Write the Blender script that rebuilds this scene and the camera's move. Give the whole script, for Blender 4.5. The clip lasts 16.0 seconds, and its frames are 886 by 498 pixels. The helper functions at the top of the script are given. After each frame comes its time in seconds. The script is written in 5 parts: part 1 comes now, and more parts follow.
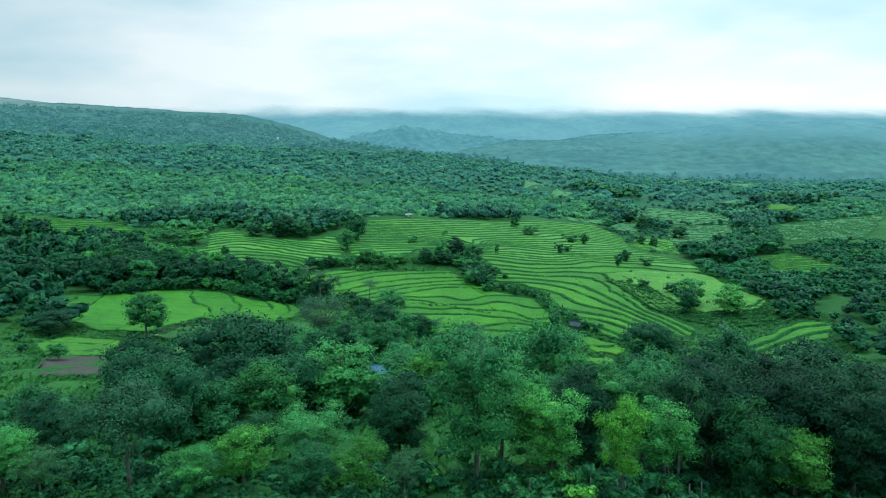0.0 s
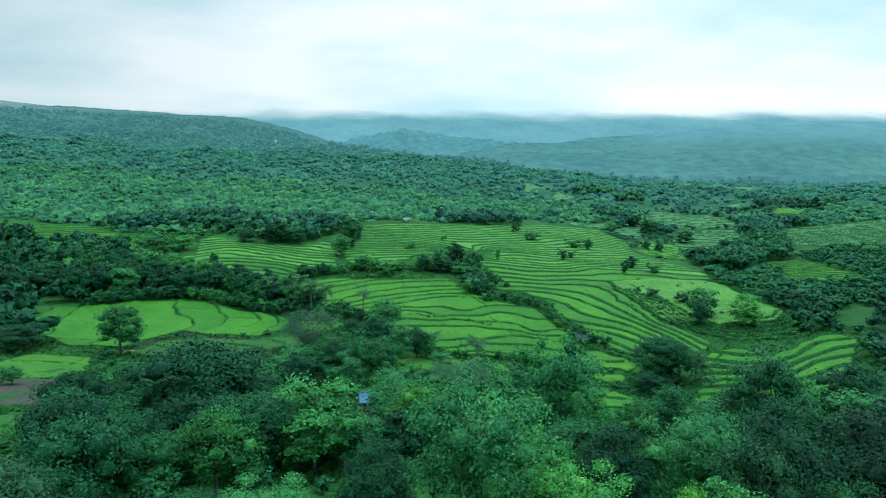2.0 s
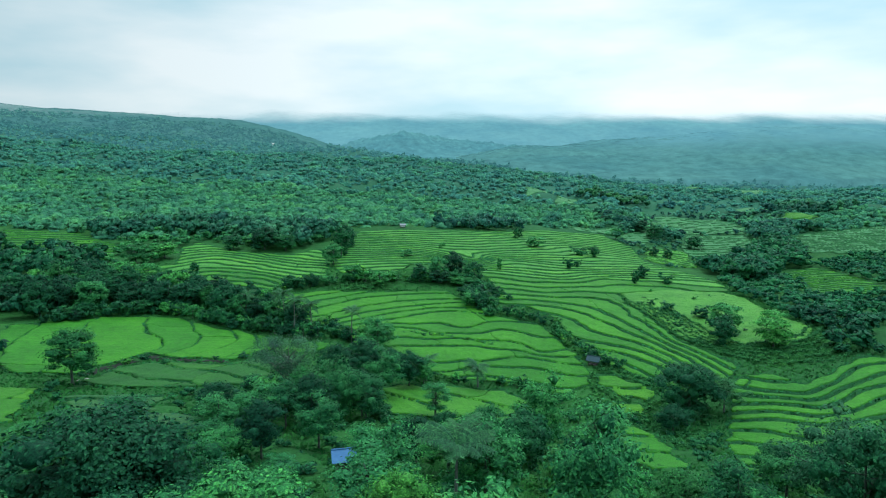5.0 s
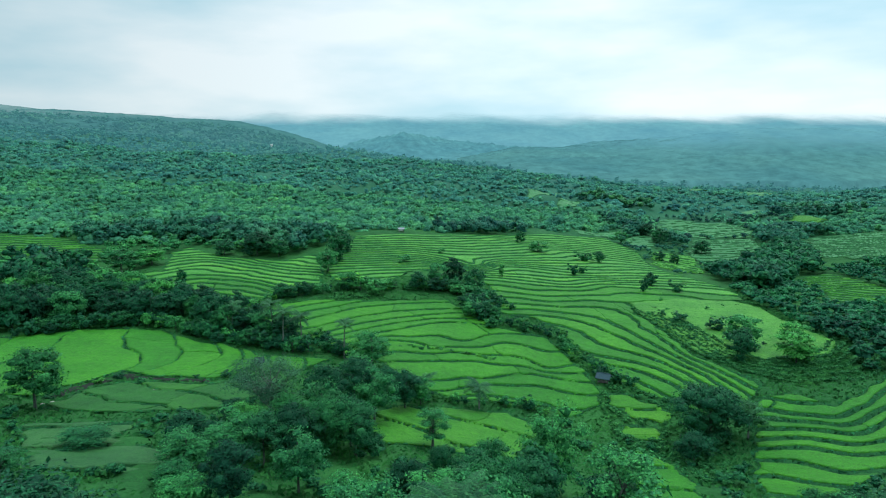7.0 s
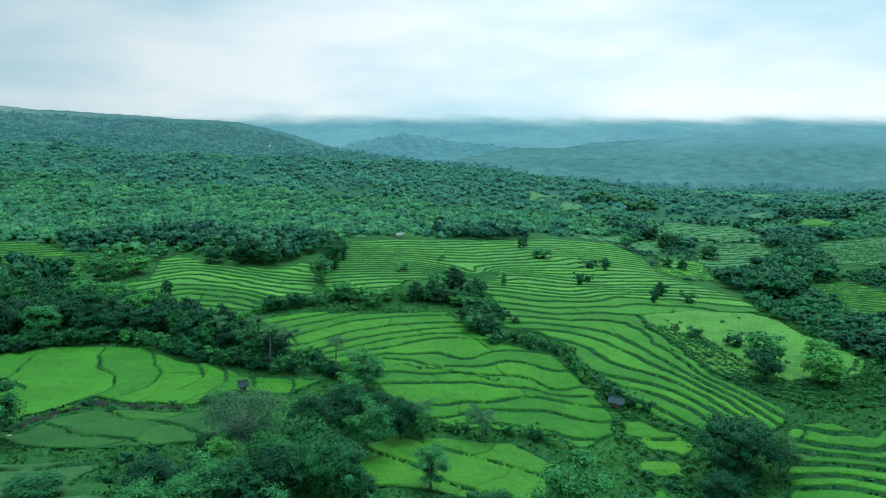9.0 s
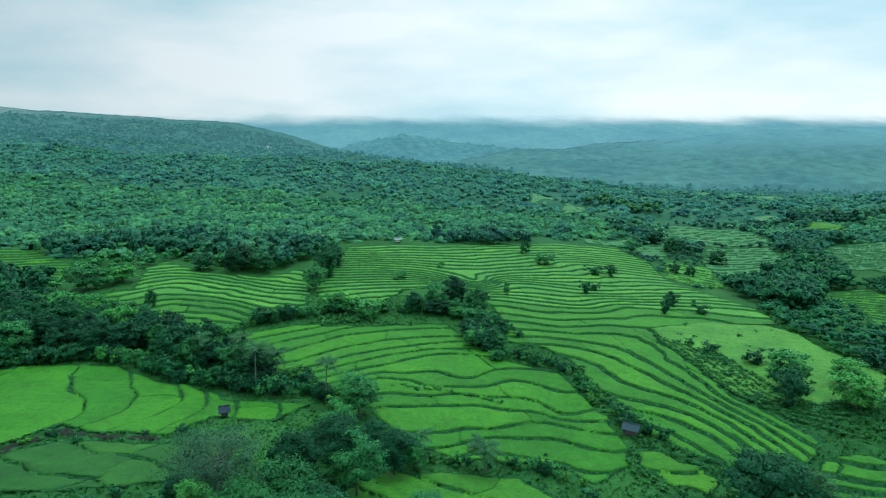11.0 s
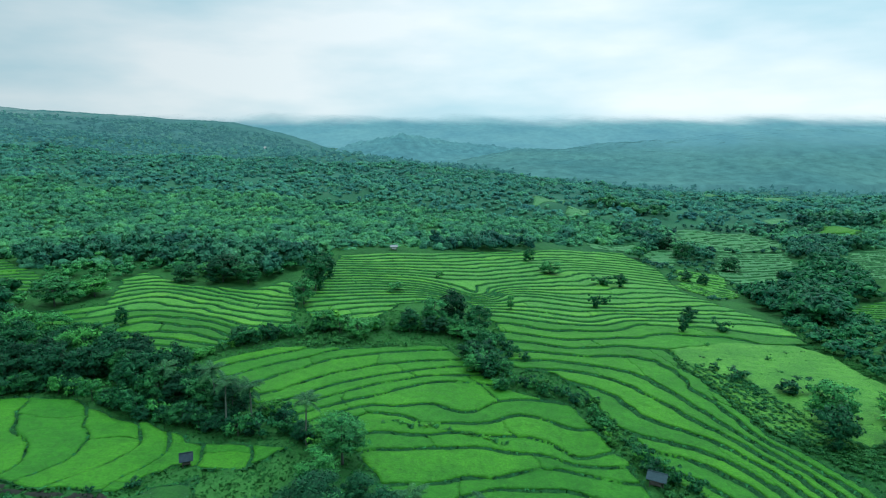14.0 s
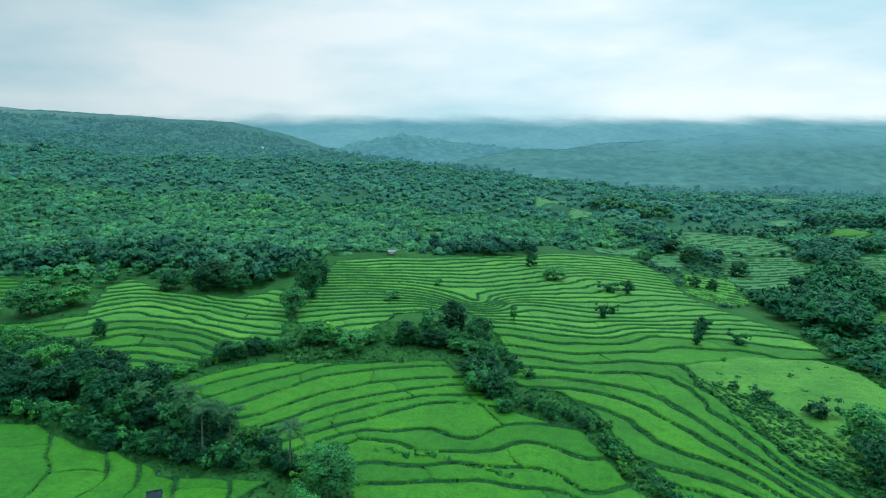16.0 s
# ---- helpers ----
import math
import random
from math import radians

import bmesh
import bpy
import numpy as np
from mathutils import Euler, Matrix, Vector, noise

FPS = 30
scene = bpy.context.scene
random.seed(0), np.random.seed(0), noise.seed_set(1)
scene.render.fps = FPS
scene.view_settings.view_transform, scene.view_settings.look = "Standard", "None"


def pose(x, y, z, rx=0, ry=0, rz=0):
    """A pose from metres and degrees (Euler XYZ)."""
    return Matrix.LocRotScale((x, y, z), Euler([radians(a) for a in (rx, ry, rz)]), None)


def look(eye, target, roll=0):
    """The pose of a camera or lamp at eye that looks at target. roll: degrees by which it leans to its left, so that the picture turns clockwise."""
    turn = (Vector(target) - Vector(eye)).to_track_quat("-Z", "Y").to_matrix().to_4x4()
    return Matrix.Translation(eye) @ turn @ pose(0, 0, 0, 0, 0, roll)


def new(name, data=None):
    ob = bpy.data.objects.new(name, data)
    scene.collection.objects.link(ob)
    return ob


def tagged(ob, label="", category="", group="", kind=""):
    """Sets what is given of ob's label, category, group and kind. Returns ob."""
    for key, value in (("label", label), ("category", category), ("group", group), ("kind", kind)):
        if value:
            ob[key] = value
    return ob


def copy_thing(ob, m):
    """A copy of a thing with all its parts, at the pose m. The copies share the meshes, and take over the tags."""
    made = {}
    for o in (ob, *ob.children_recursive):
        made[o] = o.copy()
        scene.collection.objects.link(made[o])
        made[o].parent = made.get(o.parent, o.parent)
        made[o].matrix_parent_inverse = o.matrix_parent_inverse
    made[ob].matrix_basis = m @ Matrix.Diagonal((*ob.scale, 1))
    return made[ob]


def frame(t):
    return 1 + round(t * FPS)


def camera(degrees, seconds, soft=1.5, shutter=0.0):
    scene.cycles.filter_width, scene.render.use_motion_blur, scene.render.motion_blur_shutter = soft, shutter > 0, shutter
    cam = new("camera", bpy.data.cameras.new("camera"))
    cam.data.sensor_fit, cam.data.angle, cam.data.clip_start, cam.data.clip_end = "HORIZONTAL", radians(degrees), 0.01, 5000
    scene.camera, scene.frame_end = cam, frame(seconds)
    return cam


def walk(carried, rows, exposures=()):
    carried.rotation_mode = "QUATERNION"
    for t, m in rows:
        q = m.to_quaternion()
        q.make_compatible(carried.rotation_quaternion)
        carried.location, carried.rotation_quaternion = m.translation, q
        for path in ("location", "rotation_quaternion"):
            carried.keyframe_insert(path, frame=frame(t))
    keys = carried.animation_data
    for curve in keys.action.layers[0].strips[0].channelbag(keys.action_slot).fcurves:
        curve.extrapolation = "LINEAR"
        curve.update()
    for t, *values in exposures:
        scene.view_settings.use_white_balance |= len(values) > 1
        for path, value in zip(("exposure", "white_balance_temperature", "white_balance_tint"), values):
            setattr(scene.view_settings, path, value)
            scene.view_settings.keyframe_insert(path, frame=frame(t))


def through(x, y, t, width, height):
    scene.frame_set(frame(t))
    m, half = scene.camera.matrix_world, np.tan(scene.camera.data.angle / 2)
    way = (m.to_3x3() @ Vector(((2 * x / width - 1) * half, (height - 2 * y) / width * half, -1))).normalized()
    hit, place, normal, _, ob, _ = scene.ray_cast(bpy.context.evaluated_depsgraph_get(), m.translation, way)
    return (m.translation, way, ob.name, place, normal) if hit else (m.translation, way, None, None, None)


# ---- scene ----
cam = camera(70, 16.0, soft=1.15)
PATH = [
    (0.0, pose(-1.77, -85.38, 55.70, 80.81, 0, -1.31)),
    (0.5, pose(-1.61, -82.82, 55.47, 80.90, 0, -1.33)),
    (1.0, pose(-1.48, -80.20, 55.34, 80.96, 0, -1.33)),
    (1.5, pose(-1.31, -77.50, 55.35, 81.07, 0, -1.33)),
    (2.0, pose(-1.15, -74.83, 55.27, 81.10, 0, -1.34)),
    (2.5, pose(-0.95, -72.09, 55.14, 81.16, 0, -1.34)),
    (3.0, pose(-0.72, -69.28, 55.09, 81.21, 0, -1.34)),
    (3.5, pose(-0.53, -66.54, 55.09, 81.25, 0, -1.33)),
    (4.0, pose(-0.32, -63.84, 55.10, 81.28, 0, -1.34)),
    (6.5, pose(0.67, -51.18, 55.05, 81.43, 0, -1.26)),
    (7.0, pose(0.76, -48.40, 55.24, 81.46, 0, -1.26)),
    (7.5, pose(0.85, -45.73, 55.48, 81.52, 0, -1.25)),
    (8.0, pose(0.94, -43.04, 55.72, 81.52, 0, -1.27)),
    (8.5, pose(1.03, -40.21, 56.03, 81.52, 0, -1.28)),
    (9.0, pose(1.10, -37.36, 56.20, 81.52, 0, -1.26)),
    (11.5, pose(1.63, -24.10, 57.20, 81.57, 0, -1.25)),
    (12.0, pose(1.76, -21.32, 57.34, 81.56, 0, -1.26)),
    (12.5, pose(1.92, -18.54, 57.47, 81.56, 0, -1.25)),
    (13.0, pose(2.07, -15.80, 57.73, 81.55, 0, -1.24)),
    (13.5, pose(2.25, -13.15, 58.00, 81.54, 0, -1.24)),
    (14.0, pose(2.43, -10.52, 58.19, 81.52, 0, -1.23)),
    (14.5, pose(2.60, -7.87, 58.33, 81.52, 0, -1.22)),
    (15.0, pose(2.72, -5.20, 58.50, 81.51, 0, -1.22)),
    (15.5, pose(2.84, -2.58, 58.63, 81.50, 0, -1.22)),
    (16.0, pose(2.95, 0.01, 58.70, 81.51, 0, -1.21)),
]
walk(cam, PATH, exposures=[(0.0, 0.13, 6000, 3), (4.0, 0.08, 6000, 3), (9.0, 0.0, 6000, 3), (13.0, -0.04, 6000, 3), (16.0, -0.06, 6000, 3)])

import collections

# ---- world and sun: thick bright overcast ----
world = bpy.data.worlds.new("overcast_sky")
scene.world = world
world.use_nodes = True
wn, wl = world.node_tree.nodes, world.node_tree.links
wn.clear()
w_out = wn.new("ShaderNodeOutputWorld")
w_bg = wn.new("ShaderNodeBackground")
sky = wn.new("ShaderNodeTexSky")
sky.sky_type, sky.sun_disc = "NISHITA", False
sky.sun_elevation, sky.sun_rotation = radians(67), radians(33)
w_coord = wn.new("ShaderNodeTexCoord")
w_map = wn.new("ShaderNodeMapping")
w_map.inputs["Scale"].default_value = (1.0, 1.0, 3.6)
w_noise = wn.new("ShaderNodeTexNoise")
w_noise.inputs["Scale"].default_value = 2.1
w_noise.inputs["Detail"].default_value = 5.0
w_noise.inputs["Roughness"].default_value = 0.5
w_ramp = wn.new("ShaderNodeValToRGB")
w_ramp.color_ramp.elements[0].position, w_ramp.color_ramp.elements[0].color = 0.36, (0.58, 0.78, 0.85, 1)
w_ramp.color_ramp.elements[1].position, w_ramp.color_ramp.elements[1].color = 0.60, (0.97, 1.0, 1.0, 1)
w_scale = wn.new("ShaderNodeVectorMath")
w_scale.operation = "SCALE"
w_scale.inputs["Scale"].default_value = 0.10
w_mix = wn.new("ShaderNodeMix")
w_mix.data_type = "RGBA"
w_mix.inputs["Factor"].default_value = 0.93
wl.new(w_coord.outputs["Generated"], w_map.inputs["Vector"])
wl.new(w_map.outputs["Vector"], w_noise.inputs["Vector"])
wl.new(w_noise.outputs["Fac"], w_ramp.inputs["Fac"])
wl.new(sky.outputs["Color"], w_scale.inputs[0])
wl.new(w_scale.outputs["Vector"], w_mix.inputs["A"])
wl.new(w_ramp.outputs["Color"], w_mix.inputs["B"])
w_sep = wn.new("ShaderNodeSeparateXYZ")
wl.new(w_coord.outputs["Generated"], w_sep.inputs[0])
w_up = wn.new("ShaderNodeMapRange")
w_up.interpolation_type = "SMOOTHSTEP"
for key, v in (("From Min", 0.22), ("From Max", 0.85), ("To Min", 1.08), ("To Max", 2.5)):
    w_up.inputs[key].default_value = v
wl.new(w_sep.outputs["Z"], w_up.inputs["Value"])
wl.new(w_mix.outputs["Result"], w_bg.inputs["Color"])
w_side = wn.new("ShaderNodeMapRange")
for key, v in (("From Min", -0.6), ("From Max", 0.1), ("To Min", 0.72), ("To Max", 1.0)):
    w_side.inputs[key].default_value = v
wl.new(w_sep.outputs["X"], w_side.inputs["Value"])
w_mul = wn.new("ShaderNodeMath")
w_mul.operation = "MULTIPLY"
wl.new(w_up.outputs["Result"], w_mul.inputs[0])
wl.new(w_side.outputs["Result"], w_mul.inputs[1])
wl.new(w_mul.outputs[0], w_bg.inputs["Strength"])
wl.new(w_bg.outputs["Background"], w_out.inputs["Surface"])
sun = new("sun", bpy.data.lights.new("sun", "SUN"))
sun.data.energy, sun.data.angle, sun.data.color = 1.5, radians(16), (1.0, 0.97, 0.9)
sun.matrix_world = look((50, 75, 220), (0, 0, 0))

rng = np.random.default_rng(7)


# ---- materials ----
def material(name):
    m = bpy.data.materials.new(name)
    m.use_nodes = True
    n = m.node_tree.nodes
    return m, n, m.node_tree.links, n["Principled BSDF"]


def lush(c):
    """Foliage colours of the rainy season: a little less red."""
    return (c[0] * 0.87, c[1], c[2])


def noise_node(n, l, scale, detail=4.0, coord=None, rough=0.55):
    t = n.new("ShaderNodeTexNoise")
    t.inputs["Scale"].default_value, t.inputs["Detail"].default_value, t.inputs["Roughness"].default_value = scale, detail, rough
    if coord:
        l.new(coord, t.inputs["Vector"])
    return t.outputs["Fac"]


def ramp_node(n, l, fac, stops):
    r = n.new("ShaderNodeValToRGB")
    e = r.color_ramp.elements
    while len(e) < len(stops):
        e.new(0.5)
    for k, (p, c) in enumerate(stops):
        e[k].position, e[k].color = p, (*c, 1)
    l.new(fac, r.inputs["Fac"])
    return r.outputs["Color"]


def mix_node(n, l, kind, fac, a, b):
    m = n.new("ShaderNodeMix")
    m.data_type, m.blend_type = "RGBA", kind
    for key, v in (("Factor", fac), ("A", a), ("B", b)):
        s = m.inputs[key] if key == "Factor" else [i for i in m.inputs if i.name == key and i.type == "RGBA"][0]
        if isinstance(v, bpy.types.NodeSocket):
            l.new(v, s)
        else:
            s.default_value = v if key == "Factor" else (*v, 1)
    return [o for o in m.outputs if o.type == "RGBA"][0]


def position(n):
    return n.new("ShaderNodeNewGeometry").outputs["Position"]


def bump(n, l, p, height, strength, dist):
    b = n.new("ShaderNodeBump")
    b.inputs["Strength"].default_value, b.inputs["Distance"].default_value = strength, dist
    l.new(height, b.inputs["Height"])
    l.new(b.outputs["Normal"], p.inputs["Normal"])


def leaf_material(name, dark, mid, light, rough=0.5, through=0.2, haze_glow=None, gloss=0.07, haze_sheen=0.0, mixed=0.0, grain=6.0, depth=1.0, vary=1.0):
    """Leaves that differ from tree to tree and from spray to spray."""
    m, n, l, p = material(name)
    geo = n.new("ShaderNodeNewGeometry")
    info = n.new("ShaderNodeObjectInfo")
    spray = ramp_node(n, l, geo.outputs["Random Per Island"], [(0.0, lush(dark)), (0.55, lush(mid)), (1.0, lush(light))])
    tree = ramp_node(n, l, info.outputs["Random"], [(0.0, (0.50, 0.58, 0.64)), (0.45, (0.95, 0.95, 0.97)), (0.85, (1.25, 1.2, 0.98)), (1.0, (1.7, 1.45, 0.9))])
    patch = ramp_node(n, l, noise_node(n, l, 0.045, 3.0, geo.outputs["Position"]), [(0.3, (0.7, 0.8, 0.85)), (0.7, (1.25, 1.15, 0.95))])
    c = mix_node(n, l, "MULTIPLY", 1.0, mix_node(n, l, "MULTIPLY", vary, spray, tree), patch)
    if mixed:
        kind = ramp_node(n, l, noise_node(n, l, mixed, 1.5, geo.outputs["Position"]), [(0.32, (0.62, 0.70, 0.84)), (0.5, (1.0, 1.0, 1.0)), (0.68, (1.5, 1.32, 1.0))])
        c = mix_node(n, l, "MULTIPLY", 1.0, c, kind)
    fine = noise_node(n, l, grain, 3.0, geo.outputs["Position"], 0.75)
    c = mix_node(n, l, "MULTIPLY", depth, c, ramp_node(n, l, fine, [(0.34, (0.30, 0.38, 0.46)), (0.5, (0.95, 0.96, 0.97)), (0.66, (1.85, 1.7, 1.5))]))
    l.new(c, p.inputs["Base Color"])
    bump(n, l, p, fine, 0.7, 0.6 / grain)
    p.inputs["Roughness"].default_value = rough
    p.inputs["Specular IOR Level"].default_value = gloss
    # Bluish sheen gives the hill woods a little of their haze.
    p.inputs["Sheen Weight"].default_value, p.inputs["Sheen Roughness"].default_value = haze_sheen, 0.55
    p.inputs["Sheen Tint"].default_value = (0.75, 0.95, 1.0, 1)
    # Emission on leaves stands in for haze over the farthest woods.
    if haze_glow:
        p.inputs["Emission Color"].default_value, p.inputs["Emission Strength"].default_value = (*haze_glow, 1), 1.0
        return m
    tr = n.new("ShaderNodeBsdfTranslucent")
    l.new(c, tr.inputs["Color"])
    ms = n.new("ShaderNodeMixShader")
    ms.inputs["Fac"].default_value = through
    l.new(p.outputs["BSDF"], ms.inputs[1])
    l.new(tr.outputs["BSDF"], ms.inputs[2])
    l.new(ms.outputs["Shader"], n["Material Output"].inputs["Surface"])
    return m


M_LEAF = leaf_material("leaf_green", (0.024, 0.126, 0.050), (0.042, 0.194, 0.066), (0.075, 0.280, 0.084))
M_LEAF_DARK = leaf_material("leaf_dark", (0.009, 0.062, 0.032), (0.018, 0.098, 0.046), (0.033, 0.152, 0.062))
M_LEAF_DEEP = leaf_material("leaf_deep", (0.006, 0.042, 0.024), (0.012, 0.068, 0.035), (0.023, 0.108, 0.048))
M_LEAF_LIGHT = leaf_material("leaf_light", (0.031, 0.144, 0.029), (0.056, 0.211, 0.038), (0.098, 0.296, 0.053))
M_LEAF_GREY = leaf_material("leaf_grey", (0.026, 0.101, 0.047), (0.044, 0.142, 0.066), (0.071, 0.195, 0.088))
M_LEAF_MIST = leaf_material("leaf_sparse_grey", (0.034, 0.104, 0.058), (0.054, 0.142, 0.080), (0.084, 0.190, 0.108))
M_GROVE = leaf_material("leaf_grove", (0.013, 0.090, 0.043), (0.021, 0.125, 0.059), (0.036, 0.178, 0.073), mixed=0.15, grain=2.6)
# Far leaves are bluer and paler: haze put into the base colour.
M_GROVE_FAR = leaf_material("leaf_far_grove_hazed", (0.020, 0.098, 0.074), (0.029, 0.126, 0.092), (0.041, 0.160, 0.110), mixed=0.1, grain=1.8, depth=0.7)
M_WOOD = leaf_material("leaf_hill_hazed", (0.037, 0.158, 0.126), (0.048, 0.192, 0.148), (0.063, 0.232, 0.170), 0.7, 0.45, None, 0.07, 0.06, 0.10, 1.6, 0.7)
M_WOOD_HIGH = leaf_material("leaf_upland_hazed", (0.060, 0.228, 0.178), (0.071, 0.256, 0.196), (0.084, 0.290, 0.214), 0.8, 0.4, None, 0.07, 0.08, 0.06, 0.9, 0.6)
# These two emit a blue-green haze of their own.
M_WOOD_FAR = leaf_material("leaf_distant_hazed", (0.024, 0.074, 0.062), (0.030, 0.090, 0.072), (0.038, 0.110, 0.082), 0.8, 0.0, (0.036, 0.120, 0.130), mixed=0.04, grain=0.5, depth=0.5)
M_WOOD_RIDGE = leaf_material("leaf_ridge_hazed", (0.020, 0.056, 0.050), (0.024, 0.064, 0.056), (0.028, 0.074, 0.062), 0.9, 0.0, (0.044, 0.132, 0.148), mixed=0.02, grain=0.3, depth=0.4)
M_WEED = leaf_material("leaf_weed", (0.024, 0.112, 0.040), (0.042, 0.165, 0.054), (0.072, 0.232, 0.070), 0.7, 0.3, vary=0.0)
M_PALM = leaf_material("leaf_palm", (0.024, 0.088, 0.040), (0.038, 0.122, 0.054), (0.058, 0.168, 0.070), vary=0.5)
M_BANK = leaf_material("bank_leaf", (0.016, 0.095, 0.039), (0.029, 0.144, 0.052), (0.045, 0.191, 0.063), 0.7, vary=0.0)
M_GRASS = leaf_material("grass_blade", (0.024, 0.112, 0.030), (0.036, 0.150, 0.038), (0.056, 0.200, 0.050), 0.7, 0.4, depth=0.5, vary=0.0)


def bark_material(name, a, b):
    m, n, l, p = material(name)
    pos = position(n)
    f = noise_node(n, l, 3.0, 6.0, pos)
    l.new(ramp_node(n, l, f, [(0.3, a), (0.7, b)]), p.inputs["Base Color"])
    p.inputs["Roughness"].default_value = 0.9
    bump(n, l, p, f, 0.6, 0.05)
    return m


M_BARK = bark_material("bark", (0.022, 0.034, 0.028), (0.062, 0.084, 0.070))
M_BARK_GREY = bark_material("bark_grey", (0.16, 0.19, 0.165), (0.32, 0.35, 0.31))
M_BARK_PALE = bark_material("bark_pale", (0.050, 0.076, 0.064), (0.120, 0.155, 0.132))


def ground_material():
    m, n, l, p = material("grassy_ground")
    pos = position(n)
    big = noise_node(n, l, 0.035, 4.0, pos)
    fine = noise_node(n, l, 0.9, 6.0, pos, 0.7)
    tuft = noise_node(n, l, 3.2, 4.0, pos, 0.7)
    a = ramp_node(n, l, big, [(0.3, (0.013, 0.066, 0.020)), (0.55, (0.021, 0.092, 0.024)), (0.75, (0.032, 0.124, 0.029))])
    b = ramp_node(n, l, fine, [(0.28, (0.62, 0.66, 0.66)), (0.5, (1, 1, 1)), (0.72, (1.4, 1.3, 1.15))])
    c = mix_node(n, l, "MULTIPLY", 1.0, a, b)
    c = mix_node(n, l, "MULTIPLY", 0.7, c, ramp_node(n, l, tuft, [(0.3, (0.5, 0.55, 0.5)), (0.7, (1.4, 1.35, 1.2))]))
    # Woodland floor and glades, tinted bluer with distance: haze in the base colour.
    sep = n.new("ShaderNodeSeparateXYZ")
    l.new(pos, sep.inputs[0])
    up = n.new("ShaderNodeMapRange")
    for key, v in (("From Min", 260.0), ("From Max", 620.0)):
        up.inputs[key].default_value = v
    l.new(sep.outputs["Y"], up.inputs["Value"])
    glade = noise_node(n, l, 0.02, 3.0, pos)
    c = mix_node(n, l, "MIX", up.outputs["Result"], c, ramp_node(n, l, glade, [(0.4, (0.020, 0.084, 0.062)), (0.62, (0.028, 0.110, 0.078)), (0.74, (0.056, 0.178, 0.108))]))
    l.new(c, p.inputs["Base Color"])
    p.inputs["Roughness"].default_value = 0.9
    p.inputs["Specular IOR Level"].default_value = 0.08
    bump(n, l, p, fine, 0.6, 0.3)
    return m


def rice_material(name, a, b):
    m, n, l, p = material(name)
    pos = position(n)
    info = n.new("ShaderNodeObjectInfo")
    big = noise_node(n, l, 0.09, 4.0, pos)
    fine = noise_node(n, l, 2.2, 6.0, pos, 0.72)
    c = ramp_node(n, l, big, [(0.32, a), (0.68, b)])
    c = mix_node(n, l, "MULTIPLY", 1.0, c, ramp_node(n, l, info.outputs["Random"], [(0.0, (0.80, 0.86, 0.9)), (0.5, (1, 1, 1)), (1.0, (1.28, 1.12, 0.9))]))
    c = mix_node(n, l, "MULTIPLY", 1.0, c, ramp_node(n, l, noise_node(n, l, 0.55, 4.0, pos, 0.65), [(0.3, (0.72, 0.80, 0.82)), (0.5, (1, 1, 1)), (0.7, (1.24, 1.15, 1.05))]))
    grain = noise_node(n, l, 7.0, 3.0, pos, 0.8)
    c = mix_node(n, l, "MULTIPLY", 1.0, c, ramp_node(n, l, fine, [(0.25, (0.50, 0.58, 0.6)), (0.5, (1, 1, 1)), (0.78, (1.45, 1.32, 1.15))]))
    c = mix_node(n, l, "MULTIPLY", 0.8, c, ramp_node(n, l, grain, [(0.3, (0.55, 0.62, 0.6)), (0.7, (1.4, 1.32, 1.2))]))
    l.new(c, p.inputs["Base Color"])
    p.inputs["Roughness"].default_value = 0.7
    p.inputs["Specular IOR Level"].default_value = 0.12
    bump(n, l, p, fine, 0.8, 0.15)
    return m


M_GROUND = ground_material()
M_RICE = rice_material("rice", (0.0190, 0.1180, 0.0105), (0.0330, 0.1640, 0.0130))
M_RICE_LIGHT = rice_material("rice_ripening", (0.0270, 0.135, 0.012), (0.0450, 0.175, 0.015))
M_RICE_PALE = rice_material("rice_young", (0.0165, 0.076, 0.026), (0.0245, 0.100, 0.034))
# Upper rice is lighter by the haze put into its base colour.
M_RICE_FAR = rice_material("rice_upper_hazed", (0.0360, 0.166, 0.024), (0.0580, 0.218, 0.030))
# Far rice is duller and bluer, with the haze painted into its colour.
M_RICE_HAZE = rice_material("rice_far_hazed", (0.030, 0.130, 0.052), (0.044, 0.165, 0.066))
M_SEDGE = rice_material("wet_grass", (0.0125, 0.076, 0.015), (0.023, 0.112, 0.019))
M_MEADOW = rice_material("pasture", (0.032, 0.140, 0.022), (0.058, 0.205, 0.031))


def verge_material():
    m, n, l, p = material("weedy_bank")
    pos = position(n)
    f, g = noise_node(n, l, 3.5, 5.0, pos, 0.75), noise_node(n, l, 0.25, 3.0, pos)
    c = ramp_node(n, l, f, [(0.32, (0.006, 0.034, 0.014)), (0.5, (0.014, 0.068, 0.024)), (0.7, (0.030, 0.112, 0.034))])
    c = mix_node(n, l, "MULTIPLY", 1.0, c, ramp_node(n, l, g, [(0.35, (0.75, 0.8, 0.85)), (0.65, (1.2, 1.15, 1.0))]))
    l.new(c, p.inputs["Base Color"])
    p.inputs["Roughness"].default_value, p.inputs["Specular IOR Level"].default_value = 0.9, 0.06
    bump(n, l, p, f, 0.9, 0.2)
    return m


M_VERGE = verge_material()


def plain_material(name, a, b, rough=0.8, scale=2.0, metal=0.0, gloss=0.3):
    m, n, l, p = material(name)
    pos = position(n)
    l.new(ramp_node(n, l, noise_node(n, l, scale, 6.0, pos, 0.65), [(0.3, a), (0.7, b)]), p.inputs["Base Color"])
    p.inputs["Roughness"].default_value, p.inputs["Metallic"].default_value = rough, metal
    p.inputs["Specular IOR Level"].default_value = gloss
    return m


